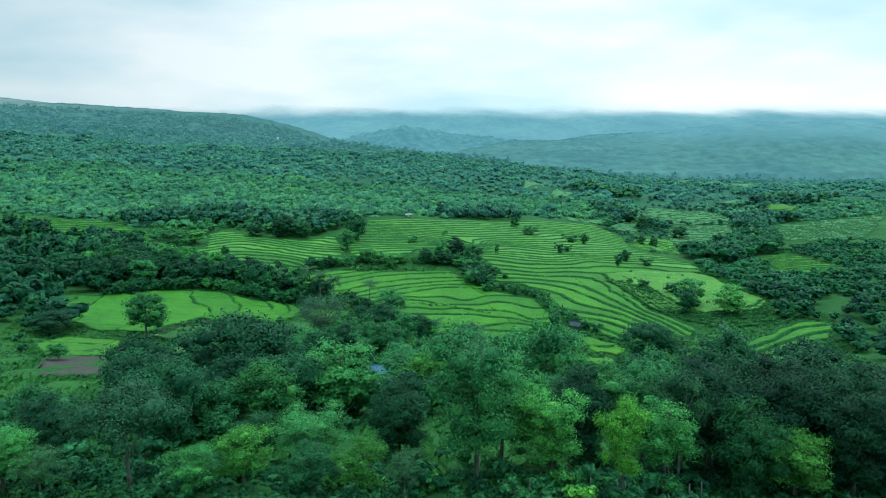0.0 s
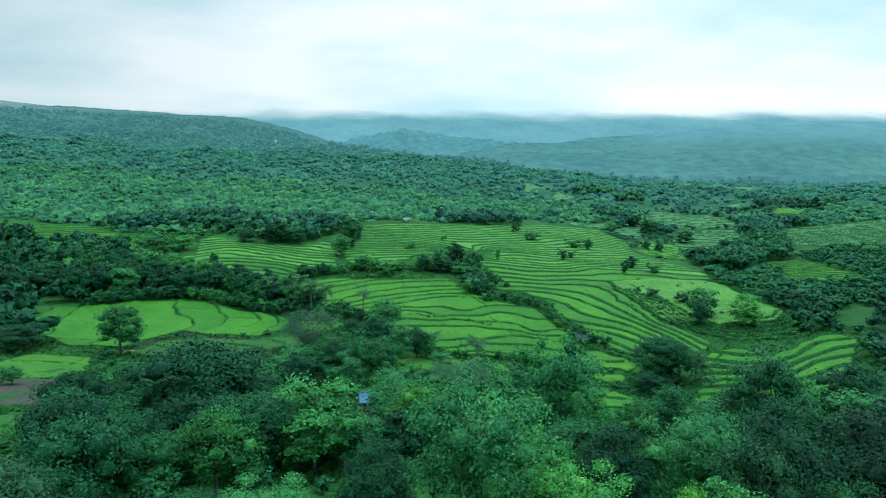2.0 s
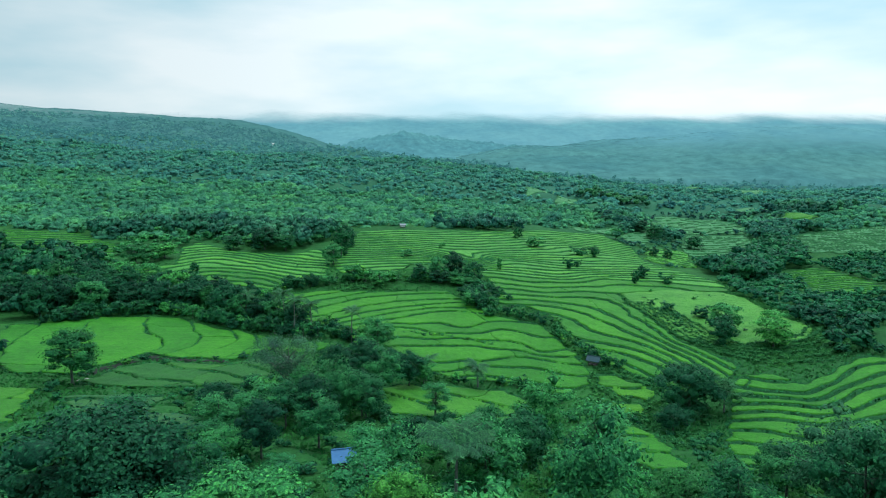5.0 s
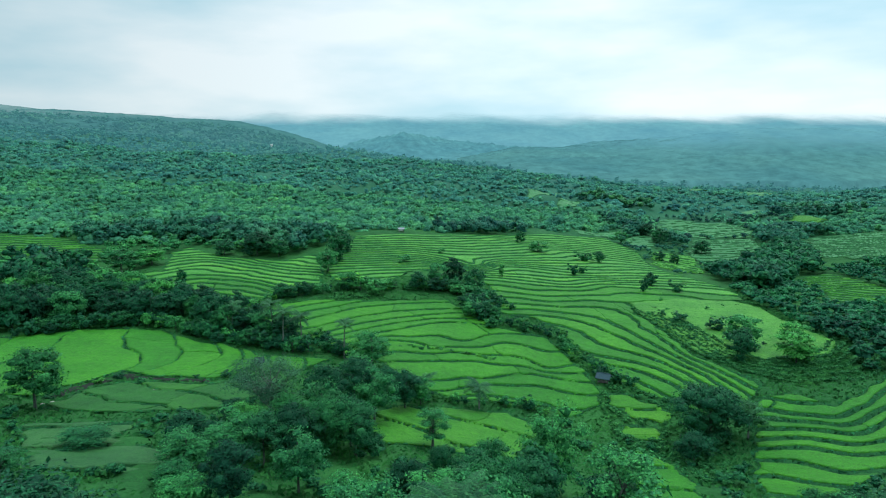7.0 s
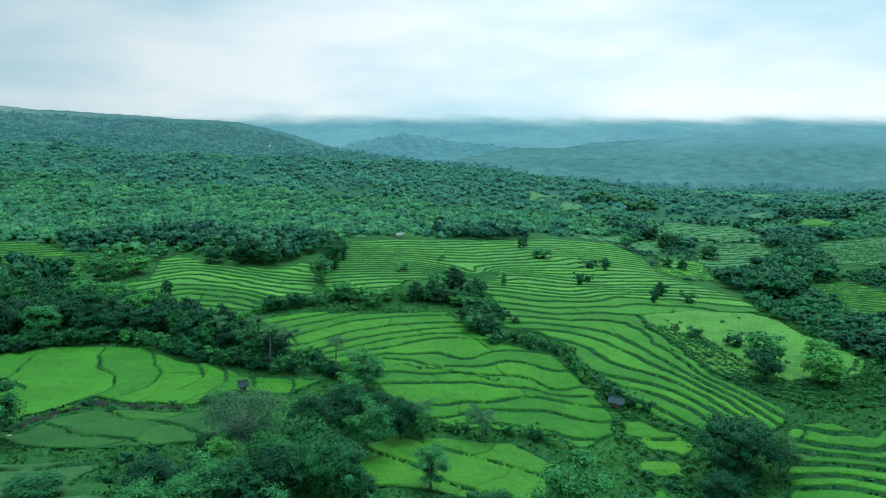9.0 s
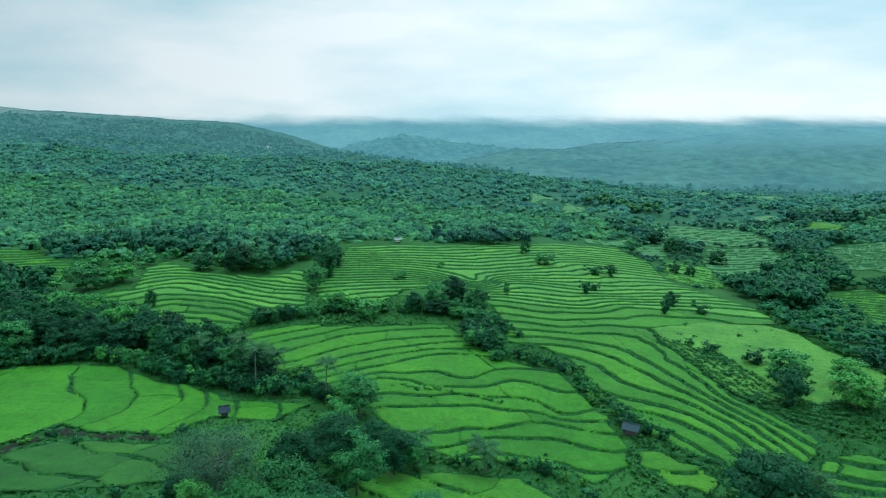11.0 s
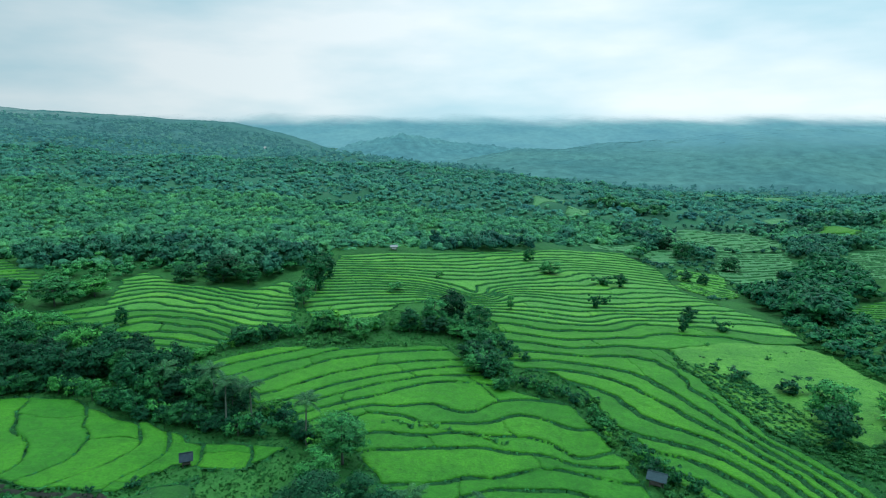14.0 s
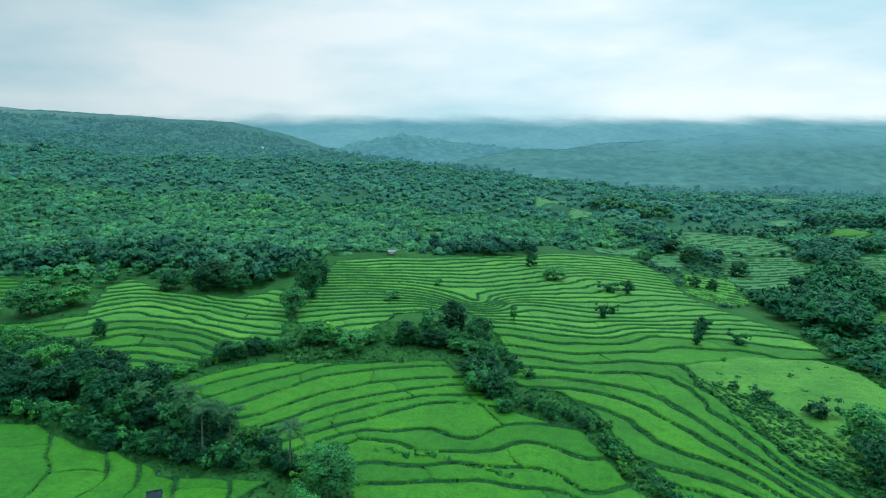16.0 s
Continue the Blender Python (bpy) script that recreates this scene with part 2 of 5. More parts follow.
M_SOIL = plain_material("wet_soil", (0.008, 0.013, 0.011), (0.022, 0.027, 0.022), 0.85, 1.2, 0.0, 0.1)
M_EARTH = plain_material("ploughed_earth", (0.030, 0.040, 0.032), (0.064, 0.072, 0.058), 0.9, 1.2, 0.0, 0.05)
M_THATCH = plain_material("thatch", (0.022, 0.044, 0.054), (0.052, 0.088, 0.102), 0.95, 5.0, 0.0, 0.05)
M_TIMBER = plain_material("timber", (0.04, 0.045, 0.038), (0.10, 0.105, 0.09), 0.9, 4.0)
M_BLUE = plain_material("blue_sheet", (0.018, 0.10, 0.25), (0.04, 0.15, 0.33), 0.45, 1.0)
M_WHITE = plain_material("white_wall", (0.42, 0.45, 0.45), (0.58, 0.61, 0.61), 0.7, 1.5)
M_SHEET = plain_material("sheet_metal", (0.10, 0.14, 0.16), (0.20, 0.25, 0.28), 0.45, 1.5)
M_SLATE = plain_material("weathered_sheet", (0.012, 0.026, 0.036), (0.034, 0.056, 0.072), 0.8, 2.0, 0.0, 0.1)
M_STONE = plain_material("pale_stone", (0.20, 0.20, 0.18), (0.36, 0.36, 0.33), 0.9, 2.0)


def hill_material(name, haze_glow, col, z0, z1, mottle=0.2):
    """A far wooded slope with moist-air haze painted as emission; its top fades out like cloud."""
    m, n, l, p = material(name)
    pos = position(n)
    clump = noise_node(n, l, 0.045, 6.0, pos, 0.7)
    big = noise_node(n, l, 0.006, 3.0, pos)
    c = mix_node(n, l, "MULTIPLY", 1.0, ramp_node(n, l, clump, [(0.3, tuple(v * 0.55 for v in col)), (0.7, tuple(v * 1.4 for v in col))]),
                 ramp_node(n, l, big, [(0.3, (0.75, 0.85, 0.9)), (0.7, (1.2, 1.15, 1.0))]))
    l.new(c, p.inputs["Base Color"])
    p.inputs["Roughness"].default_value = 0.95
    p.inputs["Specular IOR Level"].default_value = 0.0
    g = mix_node(n, l, "MULTIPLY", 1.0, ramp_node(n, l, clump, [(0.32, (1 - mottle,) * 3), (0.68, (1 + mottle, 1 + mottle * 0.9, 1 + mottle * 0.7))]), haze_glow)
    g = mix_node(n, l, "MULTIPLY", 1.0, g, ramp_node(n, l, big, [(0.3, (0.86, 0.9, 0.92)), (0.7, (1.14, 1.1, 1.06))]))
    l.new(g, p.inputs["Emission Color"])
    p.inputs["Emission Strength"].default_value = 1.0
    if z1 > z0:
        sep = n.new("ShaderNodeSeparateXYZ")
        l.new(pos, sep.inputs[0])
        add = n.new("ShaderNodeMath")
        add.operation = "MULTIPLY_ADD"
        l.new(noise_node(n, l, 0.004, 3.0, pos), add.inputs[0])
        add.inputs[1].default_value = (z1 - z0) * 0.9
        l.new(sep.outputs["Z"], add.inputs[2])
        mr = n.new("ShaderNodeMapRange")
        mr.interpolation_type = "SMOOTHSTEP"
        mr.inputs["From Min"].default_value, mr.inputs["From Max"].default_value = z0 + (z1 - z0) * 0.5, z1 + (z1 - z0) * 0.5
        l.new(add.outputs[0], mr.inputs["Value"])
        tp = n.new("ShaderNodeBsdfTransparent")
        ms = n.new("ShaderNodeMixShader")
        l.new(mr.outputs["Result"], ms.inputs["Fac"])
        l.new(p.outputs["BSDF"], ms.inputs[1])
        l.new(tp.outputs["BSDF"], ms.inputs[2])
        l.new(ms.outputs["Shader"], n["Material Output"].inputs["Surface"])
    return m


# ---- the lie of the land ----
HEIGHTS = [(39, 84, 5), (19, 92, 6.5), (10, 106, 8), (11, 75, 5), (-13, 260, 17.5), (55, 183, 10), (123, 260, 0), (141, 257, -4.5), (272, 466, 8),
           (105, 500, 20), (-36, 84, 9.5), (-51, 67, 11.5), (-65, 58, 11.5), (-9, 7, 19.5), (-67, 28, 18.5), (79, 116, 9), (76, 98, 7.5),
           (210, 236, 9), (190, 365, 1), (-300, 866, 55), (-247, 972, 64), (-500, 994, 86), (-140, 892, 60), (0, -50, 35), (-90, -50, 37),
           (90, -50, 34), (0, -110, 46), (-160, -110, 46)]
HEIGHTS += [(50, 55, 3.5), (62, 53, 5.5), (80, 60, 7.5), (66, 72, 8), (74, 69, 8), (160, -110, 44), (-160, 110, 16), (-170, 260, 22), (220, 90, 14), (420, 300, 16), (206, 1539, 35), (900, 900, 4), (1500, 1500, 10), (71, 800, 38), (150, 700, 25), (150, 900, 14), (60, 1000, 26), (-140, 1150, 44), (500, 850, 5),
            (-1500, 1500, 120), (-900, 1300, 105), (0, 2500, 90), (-1500, 0, 110), (1500, 0, 40), (0, -1500, 90), (-3000, 3500, 120), (3000, 3500, 80)]


class Surface:
    """A smooth surface through a few known spots."""

    def __init__(self, spots, soft=15.0, ease=4.0):
        p = np.array(spots, float)
        self.at, self.soft, n = p[:, :2], soft, len(p)
        a = np.zeros((n + 3, n + 3))
        r2 = ((self.at[:, None] - self.at[None]) ** 2).sum(2)
        a[:n, :n] = np.sqrt(r2 + soft ** 2) - np.eye(n) * ease
        a[:n, n], a[:n, n + 1:], a[n, :n], a[n + 1:, :n] = 1, self.at, 1, self.at.T
        self.w = np.linalg.solve(a, np.concatenate([p[:, 2], [0, 0, 0]]))

    def __call__(self, x, y):
        x, y, n = np.asarray(x, float), np.asarray(y, float), len(self.at)
        s = self.w[n] + self.w[n + 1] * x + self.w[n + 2] * y
        for k in range(n):
            s = s + self.w[k] * np.sqrt((x - self.at[k, 0]) ** 2 + (y - self.at[k, 1]) ** 2 + self.soft ** 2)
        return s


plan = Surface(HEIGHTS)


def smooth_step(v, a, b):
    t = np.clip((v - a) / (b - a), 0, 1)
    return t * t * (3 - 2 * t)


def land(x, y):
    """Height of the bare ground: the valley, with folds on the wooded hill."""
    x, y = np.asarray(x, float), np.asarray(y, float)
    return plan(x, y) + (4.5 * WAVES(x, y, 150, 91) + 2.0 * WAVES(x, y, 60, 92)) * smooth_step(y, 270, 420)


def inside(x, y, poly):
    """Distance to a polygon's edge: above zero inside, below outside."""
    p = np.array(poly, float)
    best, odd = np.full(np.shape(x), 1e9), np.zeros(np.shape(x), bool)
    for (ax, ay), (bx, by) in zip(p, np.roll(p, -1, 0)):
        t = np.clip(((x - ax) * (bx - ax) + (y - ay) * (by - ay)) / ((bx - ax) ** 2 + (by - ay) ** 2), 0, 1)
        best = np.minimum(best, np.hypot(x - ax - t * (bx - ax), y - ay - t * (by - ay)))
        cross = (ay > y) != (by > y)
        odd ^= cross & (x < (bx - ax) * (y - ay) / (by - ay if by != ay else 1e-9) + ax)
    return np.where(odd, best, -best)


def waves(x, y, size, seed):
    """Gentle irregular waves of about the given size, between -1 and 1."""
    r, s = np.random.default_rng(seed), 0
    for _ in range(5):
        a, k, ph = r.uniform(0, 6.28), 6.28 / size / r.uniform(0.6, 1.5), r.uniform(0, 6.28)
        s = s + np.sin((x * np.cos(a) + y * np.sin(a)) * k + ph)
    return s / 3.2


SOIL = [(-68, 20.5), (-58, 24.5), (-48, 3), (-57, -0.5)]


WAVES = waves


class Terraces:
    """A stretch of paddies that follow the slope: level lines of steps, split by low cross banks."""

    def __init__(self, poly, step, drop, bank, wobble, cross, res, rice, seed, dens=1.0):
        self.dens, self.poly, self.step, self.drop, self.bank, self.wobble, self.cross, self.res, self.rice, self.seed = dens, poly, step, drop, bank, wobble, cross, res, rice, seed

    def level(self, x, y):
        return self.dens * self.step(x, y) + self.wobble * waves(x, y, 26, self.seed) + 0.45 * self.wobble * waves(x, y, 9, self.seed + 1)

    def rise(self, x, y):
        s = self.level(x, y)
        return -self.drop * (s - np.floor(s) - 0.5)


def slope_steps(angle, width):
    a = radians(angle)
    return lambda x, y: (x * math.sin(a) + y * math.cos(a)) / width


HILLSIDE = Surface([(-32, 244, 22), (3, 257, 22), (39, 289, 22), (-28, 214, 17), (-9, 215, 17), (7, 211, 17), (19, 197, 17), (-21, 185, 12), (3, 189, 12), (-22, 166, 10),
                    (88, 322, 22), (71, 259, 17), (60, 213, 15), (53, 186, 13), (48, 168, 11), (44, 153, 9), (32, 230, 18), (28, 196, 13.5), (25, 172, 10.5),
                    (110, 301, 20), (72, 192, 13), (62, 165, 9.5), (108, 211, 13), (91, 175, 10.5), (78, 149, 8), (37, 141, 7), (48, 141, 7), (59, 137, 7),
                    (62, 119, 7), (62, 96, 7), (33, 130, 5)] + [(45, 124, 5), (51, 111, 5), (59, 95, 5), (36, 106, 3), (41, 101, 3), (52, 93, 3), (32, 125, 4), (41, 118, 4), (62, 84, 5), (63, 72, 5), (62, 64, 5), (56, 82, 3), (58, 70, 3), (57, 64, 3),
                                               (45, 90, 1.5), (52, 80, 1.5), (55, 66, 1.5), (66, 85, 7), (68, 74, 7)], 4, 1.0)
BASIN = Surface([(-47, 119.2, 14), (-38, 126.9, 14), (-32, 132.0, 14), (-26, 136.4, 14), (-46, 115.7, 13), (-36, 119.1, 13), (-31, 124.7, 13), (-22, 134.4, 13), (-9, 139.4, 13), (3, 141.8, 13), (-32, 114.1, 12), (-25, 120.9, 12), (-16, 127.6, 12), (-4, 133.3, 12), (8, 134.7, 12), (-27, 111.4, 11), (-22, 116.0, 11), (-12, 123.3, 11), (-2, 128.0, 11), (8, 131.0, 11), (-21, 111.4, 10), (-9, 120.2, 10), (-2, 123.7, 10), (8, 125.2, 10), (-13, 112.3, 9), (-5, 117.3, 9), (1, 121.1, 9), (8, 122.5, 9), (-11, 108.7, 8), (-5, 109.1, 8), (3, 110.3, 8), (10, 107.2, 8), (-10, 107.7, 7), (-3, 105.9, 7)]
                + [(2, 102.1, 7), (12, 103.1, 7), (18, 106.4, 7), (24, 105.8, 7), (27, 103.0, 7), (-9, 98.4, 6), (-1, 98.2, 6), (6, 99.8, 6), (13, 98.6, 6), (18, 98.6, 6), (23, 97.1, 6), (27, 91.6, 6), (-8, 92.4, 5), (1, 93.7, 5), (12, 94.8, 5), (17, 93.0, 5), (19, 93.1, 5), (25, 91.5, 5), (29, 89.4, 5), (-2, 82.5, 4), (5, 83.4, 4), (13, 84.9, 4), (18, 87.7, 4), (25, 88.5, 4), (29, 87.0, 4), (6, 78.8, 3), (13, 83.3, 3), (18, 82.5, 3), (24, 82.4, 3), (30, 79.8, 3), (8, 76.4, 2), (15, 76.7, 2), (19, 75.5, 2), (24, 73.9, 2), (27, 71.6, 2)], 3, 0.4)
MEADOW = Surface([(-94, 210, 10), (-85, 191, 7), (-79, 177, 5.2), (-72, 161, 3.5), (-66, 147, 2), (-62, 138, 1), (-60, 193, 9), (-55, 176, 6.5), (-51, 162, 5), (-47, 150, 3.3),
                  (-46, 185, 8.5), (-43, 172, 6.5), (-39, 159, 5), (-106, 183, 8), (-95, 163, 5), (-90, 155, 4), (-86, 147, 3), (-106, 162, 5.5), (-98, 150, 3.5)], 4, 1.0)
TOES = Surface([(-67, 61, 1), (-65, 70, 1), (-62, 78, 1), (-62, 87, 1), (-61, 75, 2), (-56, 81, 2), (-56, 92, 2), (-59, 99, 2), (-53, 76, 3), (-48, 84, 3), (-46, 91, 3), (-50, 98, 3),
                (-45, 76, 4), (-42, 83, 4), (-41, 89, 4), (-44, 95, 4), (-83, 86, 0), (-84, 98, 0.3), (-74, 104, 1)], 3, 0.6)
RIGHT = Surface([(65, 66.1, 8), (70, 62.1, 8), (74, 58.7, 8), (84, 63.5, 8), (94, 71.4, 8), (63, 63.2, 7), (72, 59.3, 7), (75, 57.0, 7), (80, 58.6, 7), (89, 63.2, 7), (60, 59.4, 6), (71, 55.5, 6), (74, 52.4, 6), (78, 54.1, 6), (85, 58.9, 6), (58, 55.9, 5), (65, 54.4, 5), (70, 50.1, 5), (77, 49.3, 5), (56, 52.7, 4), (65, 50.3, 4), (69, 45.2, 4), (75, 44.2, 4), (55, 47.6, 3), (60, 45.1, 3), (63, 39.1, 3), (52, 40.4, 2), (57, 34.9, 2), (47, 31.0, 1), (52, 28.4, 1)], 3, 0.6)


def hillside_steps(x, y):
    """Narrow steps high on the hillside, wider ones towards its foot."""
    h = HILLSIDE(x, y)
    return np.where(h > 10, h * 1.65, 16.5 - (10 - h) * 1.05)


def hillside_banks(x, y):
    """Broad weedy risers on the steep upper part."""
    return 0.95 + 0.5 * smooth_step(y, 150, 250)


ZONES = [
    Terraces([(-36, 178), (-36, 214), (-33, 246), (3, 260), (72, 317), (109, 333), (115, 292), (104, 240), (106, 200), (108, 172), (103, 150), (78, 148), (62, 143), (61, 129), (63, 116),
              (64, 97), (68, 84), (70, 76), (66, 71.5), (60, 67), (55, 66), (51, 72), (46, 80), (41, 88), (40, 99), (37, 107), (36, 117), (31, 127), (21, 132), (22, 146), (21, 166), (13, 190), (-7, 182), (-15, 164), (-30, 163)],
             hillside_steps, 0.42, hillside_banks, 0.14, 40, 0.5, M_RICE_FAR, 11),
    Terraces([(-54, 122), (-46, 134), (-36, 142), (-16, 142), (6, 145), (13, 128), (17, 121), (22, 116), (31, 111), (33, 102), (36, 90), (37, 82), (35, 74), (28, 68), (24, 73), (15, 75), (5, 74.5), (-5, 82),
              (-10, 92), (-19, 97), (-27, 105), (-37, 114)], BASIN, 0.32, 0.7, 0.05, 44, 0.5, M_RICE, 21),
    Terraces([(-110, 164), (-93, 173), (-101, 202), (-99, 213), (-79, 198), (-55, 193), (-46, 207), (-38, 178), (-36, 159), (-41, 150), (-51, 142), (-63, 133), (-84, 144), (-101, 150)],
             MEADOW, 0.40, 1.15, 0.26, 34, 0.5, M_RICE_FAR, 31, 1.5),
    Terraces([(-102, 95), (-97, 99), (-88, 105), (-77, 109), (-67, 108.5), (-56, 101), (-45, 97), (-39, 92), (-30, 92), (-22, 92), (-27, 84), (-38, 84), (-43, 75), (-55, 75.5), (-62, 78), (-69, 68), (-69, 62), (-80, 60),
              (-100, 75)], TOES, 0.35, 0.7, 0.10, 60, 0.5, M_RICE, 41),
    Terraces([(67, 70.5), (74, 69.5), (77.5, 64), (88, 70), (100, 79), (104, 72), (88, 52), (76, 41), (66, 37), (56, 29), (49, 21), (43, 21), (50, 40), (57, 53), (61, 62)], RIGHT, 0.45, 1.3, 0.07, 46, 0.5, M_RICE, 51, 1.0),
    Terraces([(-12, 51), (-11, 60), (-5, 67), (2, 68), (16, 69), (21, 61), (19, 49), (15, 40), (9, 43), (1, 46), (-5, 46), (-9, 47)], slope_steps(35, 11), 0.4, 0.6, 0.12, 24, 0.5, M_RICE_LIGHT, 61),
    Terraces([(38.5, 79.5), (42, 79), (48, 69), (45, 65), (41, 68), (37.5, 74)], slope_steps(10, 6), 0.4, 0.6, 0.1, 50, 0.5, M_RICE_LIGHT, 71),
    Terraces([(37, 66), (43, 63.5), (43, 58), (36, 59.5)], slope_steps(0, 4), 0.4, 0.5, 0.05, 50, 0.5, M_RICE_LIGHT, 271),
    Terraces([(32, 49), (37, 53), (40, 44), (36, 22), (30, 20), (29, 36)], slope_steps(20, 14), 0.4, 0.6, 0.1, 50, 0.5, M_RICE, 81),
    Terraces([(-61, 44), (-45, 48), (-45, 38), (-34, 33), (-30, 24), (-47, 23)], slope_steps(-20, 12), 0.4, 0.7, 0.1, 50, 0.5, M_RICE_PALE, 91),
    Terraces([(-80, 37), (-79, 48), (-69, 49), (-58, 25), (-68, 21)], slope_steps(0, 40), 0.2, 0.5, 0.05, 90, 0.5, M_RICE_LIGHT, 101),
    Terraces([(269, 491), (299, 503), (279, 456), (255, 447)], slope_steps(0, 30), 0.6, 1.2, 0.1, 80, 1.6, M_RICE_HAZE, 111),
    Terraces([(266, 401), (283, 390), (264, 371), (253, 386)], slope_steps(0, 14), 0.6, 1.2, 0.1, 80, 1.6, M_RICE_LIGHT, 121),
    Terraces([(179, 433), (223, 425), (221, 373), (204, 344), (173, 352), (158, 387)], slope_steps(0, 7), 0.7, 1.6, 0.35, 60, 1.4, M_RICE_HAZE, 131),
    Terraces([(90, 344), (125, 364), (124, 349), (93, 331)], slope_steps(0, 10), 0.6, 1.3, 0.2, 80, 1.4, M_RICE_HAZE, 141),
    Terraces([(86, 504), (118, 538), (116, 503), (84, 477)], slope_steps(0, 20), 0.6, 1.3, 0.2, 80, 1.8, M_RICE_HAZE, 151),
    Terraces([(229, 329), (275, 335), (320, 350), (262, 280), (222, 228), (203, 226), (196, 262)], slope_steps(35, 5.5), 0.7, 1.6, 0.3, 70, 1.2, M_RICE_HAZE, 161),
    Terraces([(-186, 222), (-155, 224), (-128, 203), (-122, 184), (-150, 188), (-174, 197)], slope_steps(-25, 4.6), 0.5, 1.2, 0.3, 40, 0.8, M_RICE, 211),
    Terraces([(150, 205), (172, 217), (168, 180), (158, 147), (141, 143), (127, 146), (140, 165)], slope_steps(40, 5), 0.5, 1.2, 0.3, 40, 0.8, M_RICE, 221),
    Terraces([(63.5, 146), (80, 150), (99, 148), (102, 138), (100, 126), (101, 112), (102, 101), (95, 93), (84, 90), (76, 91), (70.5, 92), (66, 98), (64.5, 116), (62.5, 130)], slope_steps(0, 200), 0.0, 0.1, 0.0, 400, 0.7, M_MEADOW, 241),
    Terraces([(-64, 65), (-59, 71.5), (-54, 71), (-46, 70.5), (-41, 71.5), (-38, 76), (-33, 80), (-31, 70), (-34, 59), (-42, 55), (-55, 53), (-65, 55)], slope_steps(25, 8), 0.3, 0.6, 0.15, 40, 0.5, M_SEDGE, 251),
    Terraces([(44, 0), (49, 6), (57, 8), (50, -4)], slope_steps(0, 5), 0.4, 0.6, 0.1, 40, 0.5, M_RICE_LIGHT, 231),
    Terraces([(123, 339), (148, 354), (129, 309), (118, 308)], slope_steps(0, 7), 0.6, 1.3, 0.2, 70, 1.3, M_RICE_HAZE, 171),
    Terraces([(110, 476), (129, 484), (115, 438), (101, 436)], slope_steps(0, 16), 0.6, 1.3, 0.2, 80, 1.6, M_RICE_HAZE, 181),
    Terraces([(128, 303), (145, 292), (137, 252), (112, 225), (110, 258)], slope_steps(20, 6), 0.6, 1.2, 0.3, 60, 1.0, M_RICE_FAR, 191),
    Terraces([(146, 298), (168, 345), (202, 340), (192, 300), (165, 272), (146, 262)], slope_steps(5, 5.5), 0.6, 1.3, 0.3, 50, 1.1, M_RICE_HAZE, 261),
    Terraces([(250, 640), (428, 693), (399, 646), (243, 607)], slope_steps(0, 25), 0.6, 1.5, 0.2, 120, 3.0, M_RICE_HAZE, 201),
]


def ground_height(x, y):
    z = land(x, y)
    for q in ZONES:
        bx, by = [p[0] for p in q.poly], [p[1] for p in q.poly]
        near = (x > min(bx) - 3) & (x < max(bx) + 3) & (y > min(by) - 3) & (y < max(by) + 3)
        if near.any():
            i = inside(x[near], y[near], q.poly)
            z[near] += q.rise(x[near], y[near]) * np.clip(i / 1.5, 0, 1) - 0.12 * np.clip(i, 0, 1)
    return z


def at_ground(x, y):
    return float(ground_height(np.array([float(x)]), np.array([float(y)]))[0])


def mesh_of(name, verts, faces, mat, smooth=False, normals=None):
    me = bpy.data.meshes.new(name)
    verts, faces = np.asarray(verts, np.float32), np.asarray(faces, np.int32)
    k = faces.shape[1]
    me.vertices.add(len(verts))
    me.vertices.foreach_set("co", verts.ravel())
    me.loops.add(faces.size)
    me.loops.foreach_set("vertex_index", faces.ravel())
    me.polygons.add(len(faces))
    me.polygons.foreach_set("loop_start", np.arange(0, faces.size, k, dtype=np.int32))
    me.polygons.foreach_set("loop_total", np.full(len(faces), k, np.int32))
    me.polygons.foreach_set("use_smooth", np.full(len(faces), smooth))
    me.materials.append(mat)
    me.update(calc_edges=True)
    if normals is not None:
        me.polygons.foreach_set("use_smooth", np.full(len(faces), True))
        me.normals_split_custom_set_from_vertices(normals.tolist())
    return me


def part(name, me, parent, label=""):
    ob = new(name, me)
    ob.parent = parent
    return tagged(ob, label)


def bm_mesh(name, bm, mat, smooth=False):
    me = bpy.data.meshes.new(name)
    bm.to_mesh(me)
    bm.free()
    me.materials.append(mat)
    if smooth:
        me.polygons.foreach_set("use_smooth", [True] * len(me.polygons))
    return me


def spaced(inner0, inner1, step, grow, far):
    """Even steps in the middle, ever wider ones out to the horizon."""
    mid = list(np.arange(inner0, inner1 + 1e-6, step))
    lo, hi, s = [], [], step
    while not lo or lo[-1] > -far:
        s *= grow
        lo.append((lo[-1] if lo else inner0) - s)
    s = step
    while not hi or hi[-1] < far:
        s *= grow
        hi.append((hi[-1] if hi else inner1) + s)
    return np.array(lo[::-1] + mid + hi)


gx, gy = spaced(-106, 110, 1.5, 1.07, 3800), spaced(-20, 325, 1.5, 1.06, 4200)
GX, GY = np.meshgrid(gx, gy)
GZ = ground_height(GX.ravel(), GY.ravel()).reshape(GX.shape)
GZ += 0.5 * waves(GX, GY, 14, 3) * (GY < 40) + 0.25 * waves(GX, GY, 5, 4) * (GY < 340)
GZ -= 0.25 * waves(GX, GY, 5, 4) * np.any([inside(GX, GY, q.poly) > 0 for q in ZONES[:5]], axis=0)
nx, ny = len(gx), len(gy)
I = np.arange(nx * ny).reshape(ny, nx)
quads = np.stack([I[:-1, :-1], I[:-1, 1:], I[1:, 1:], I[1:, :-1]], -1).reshape(-1, 4)
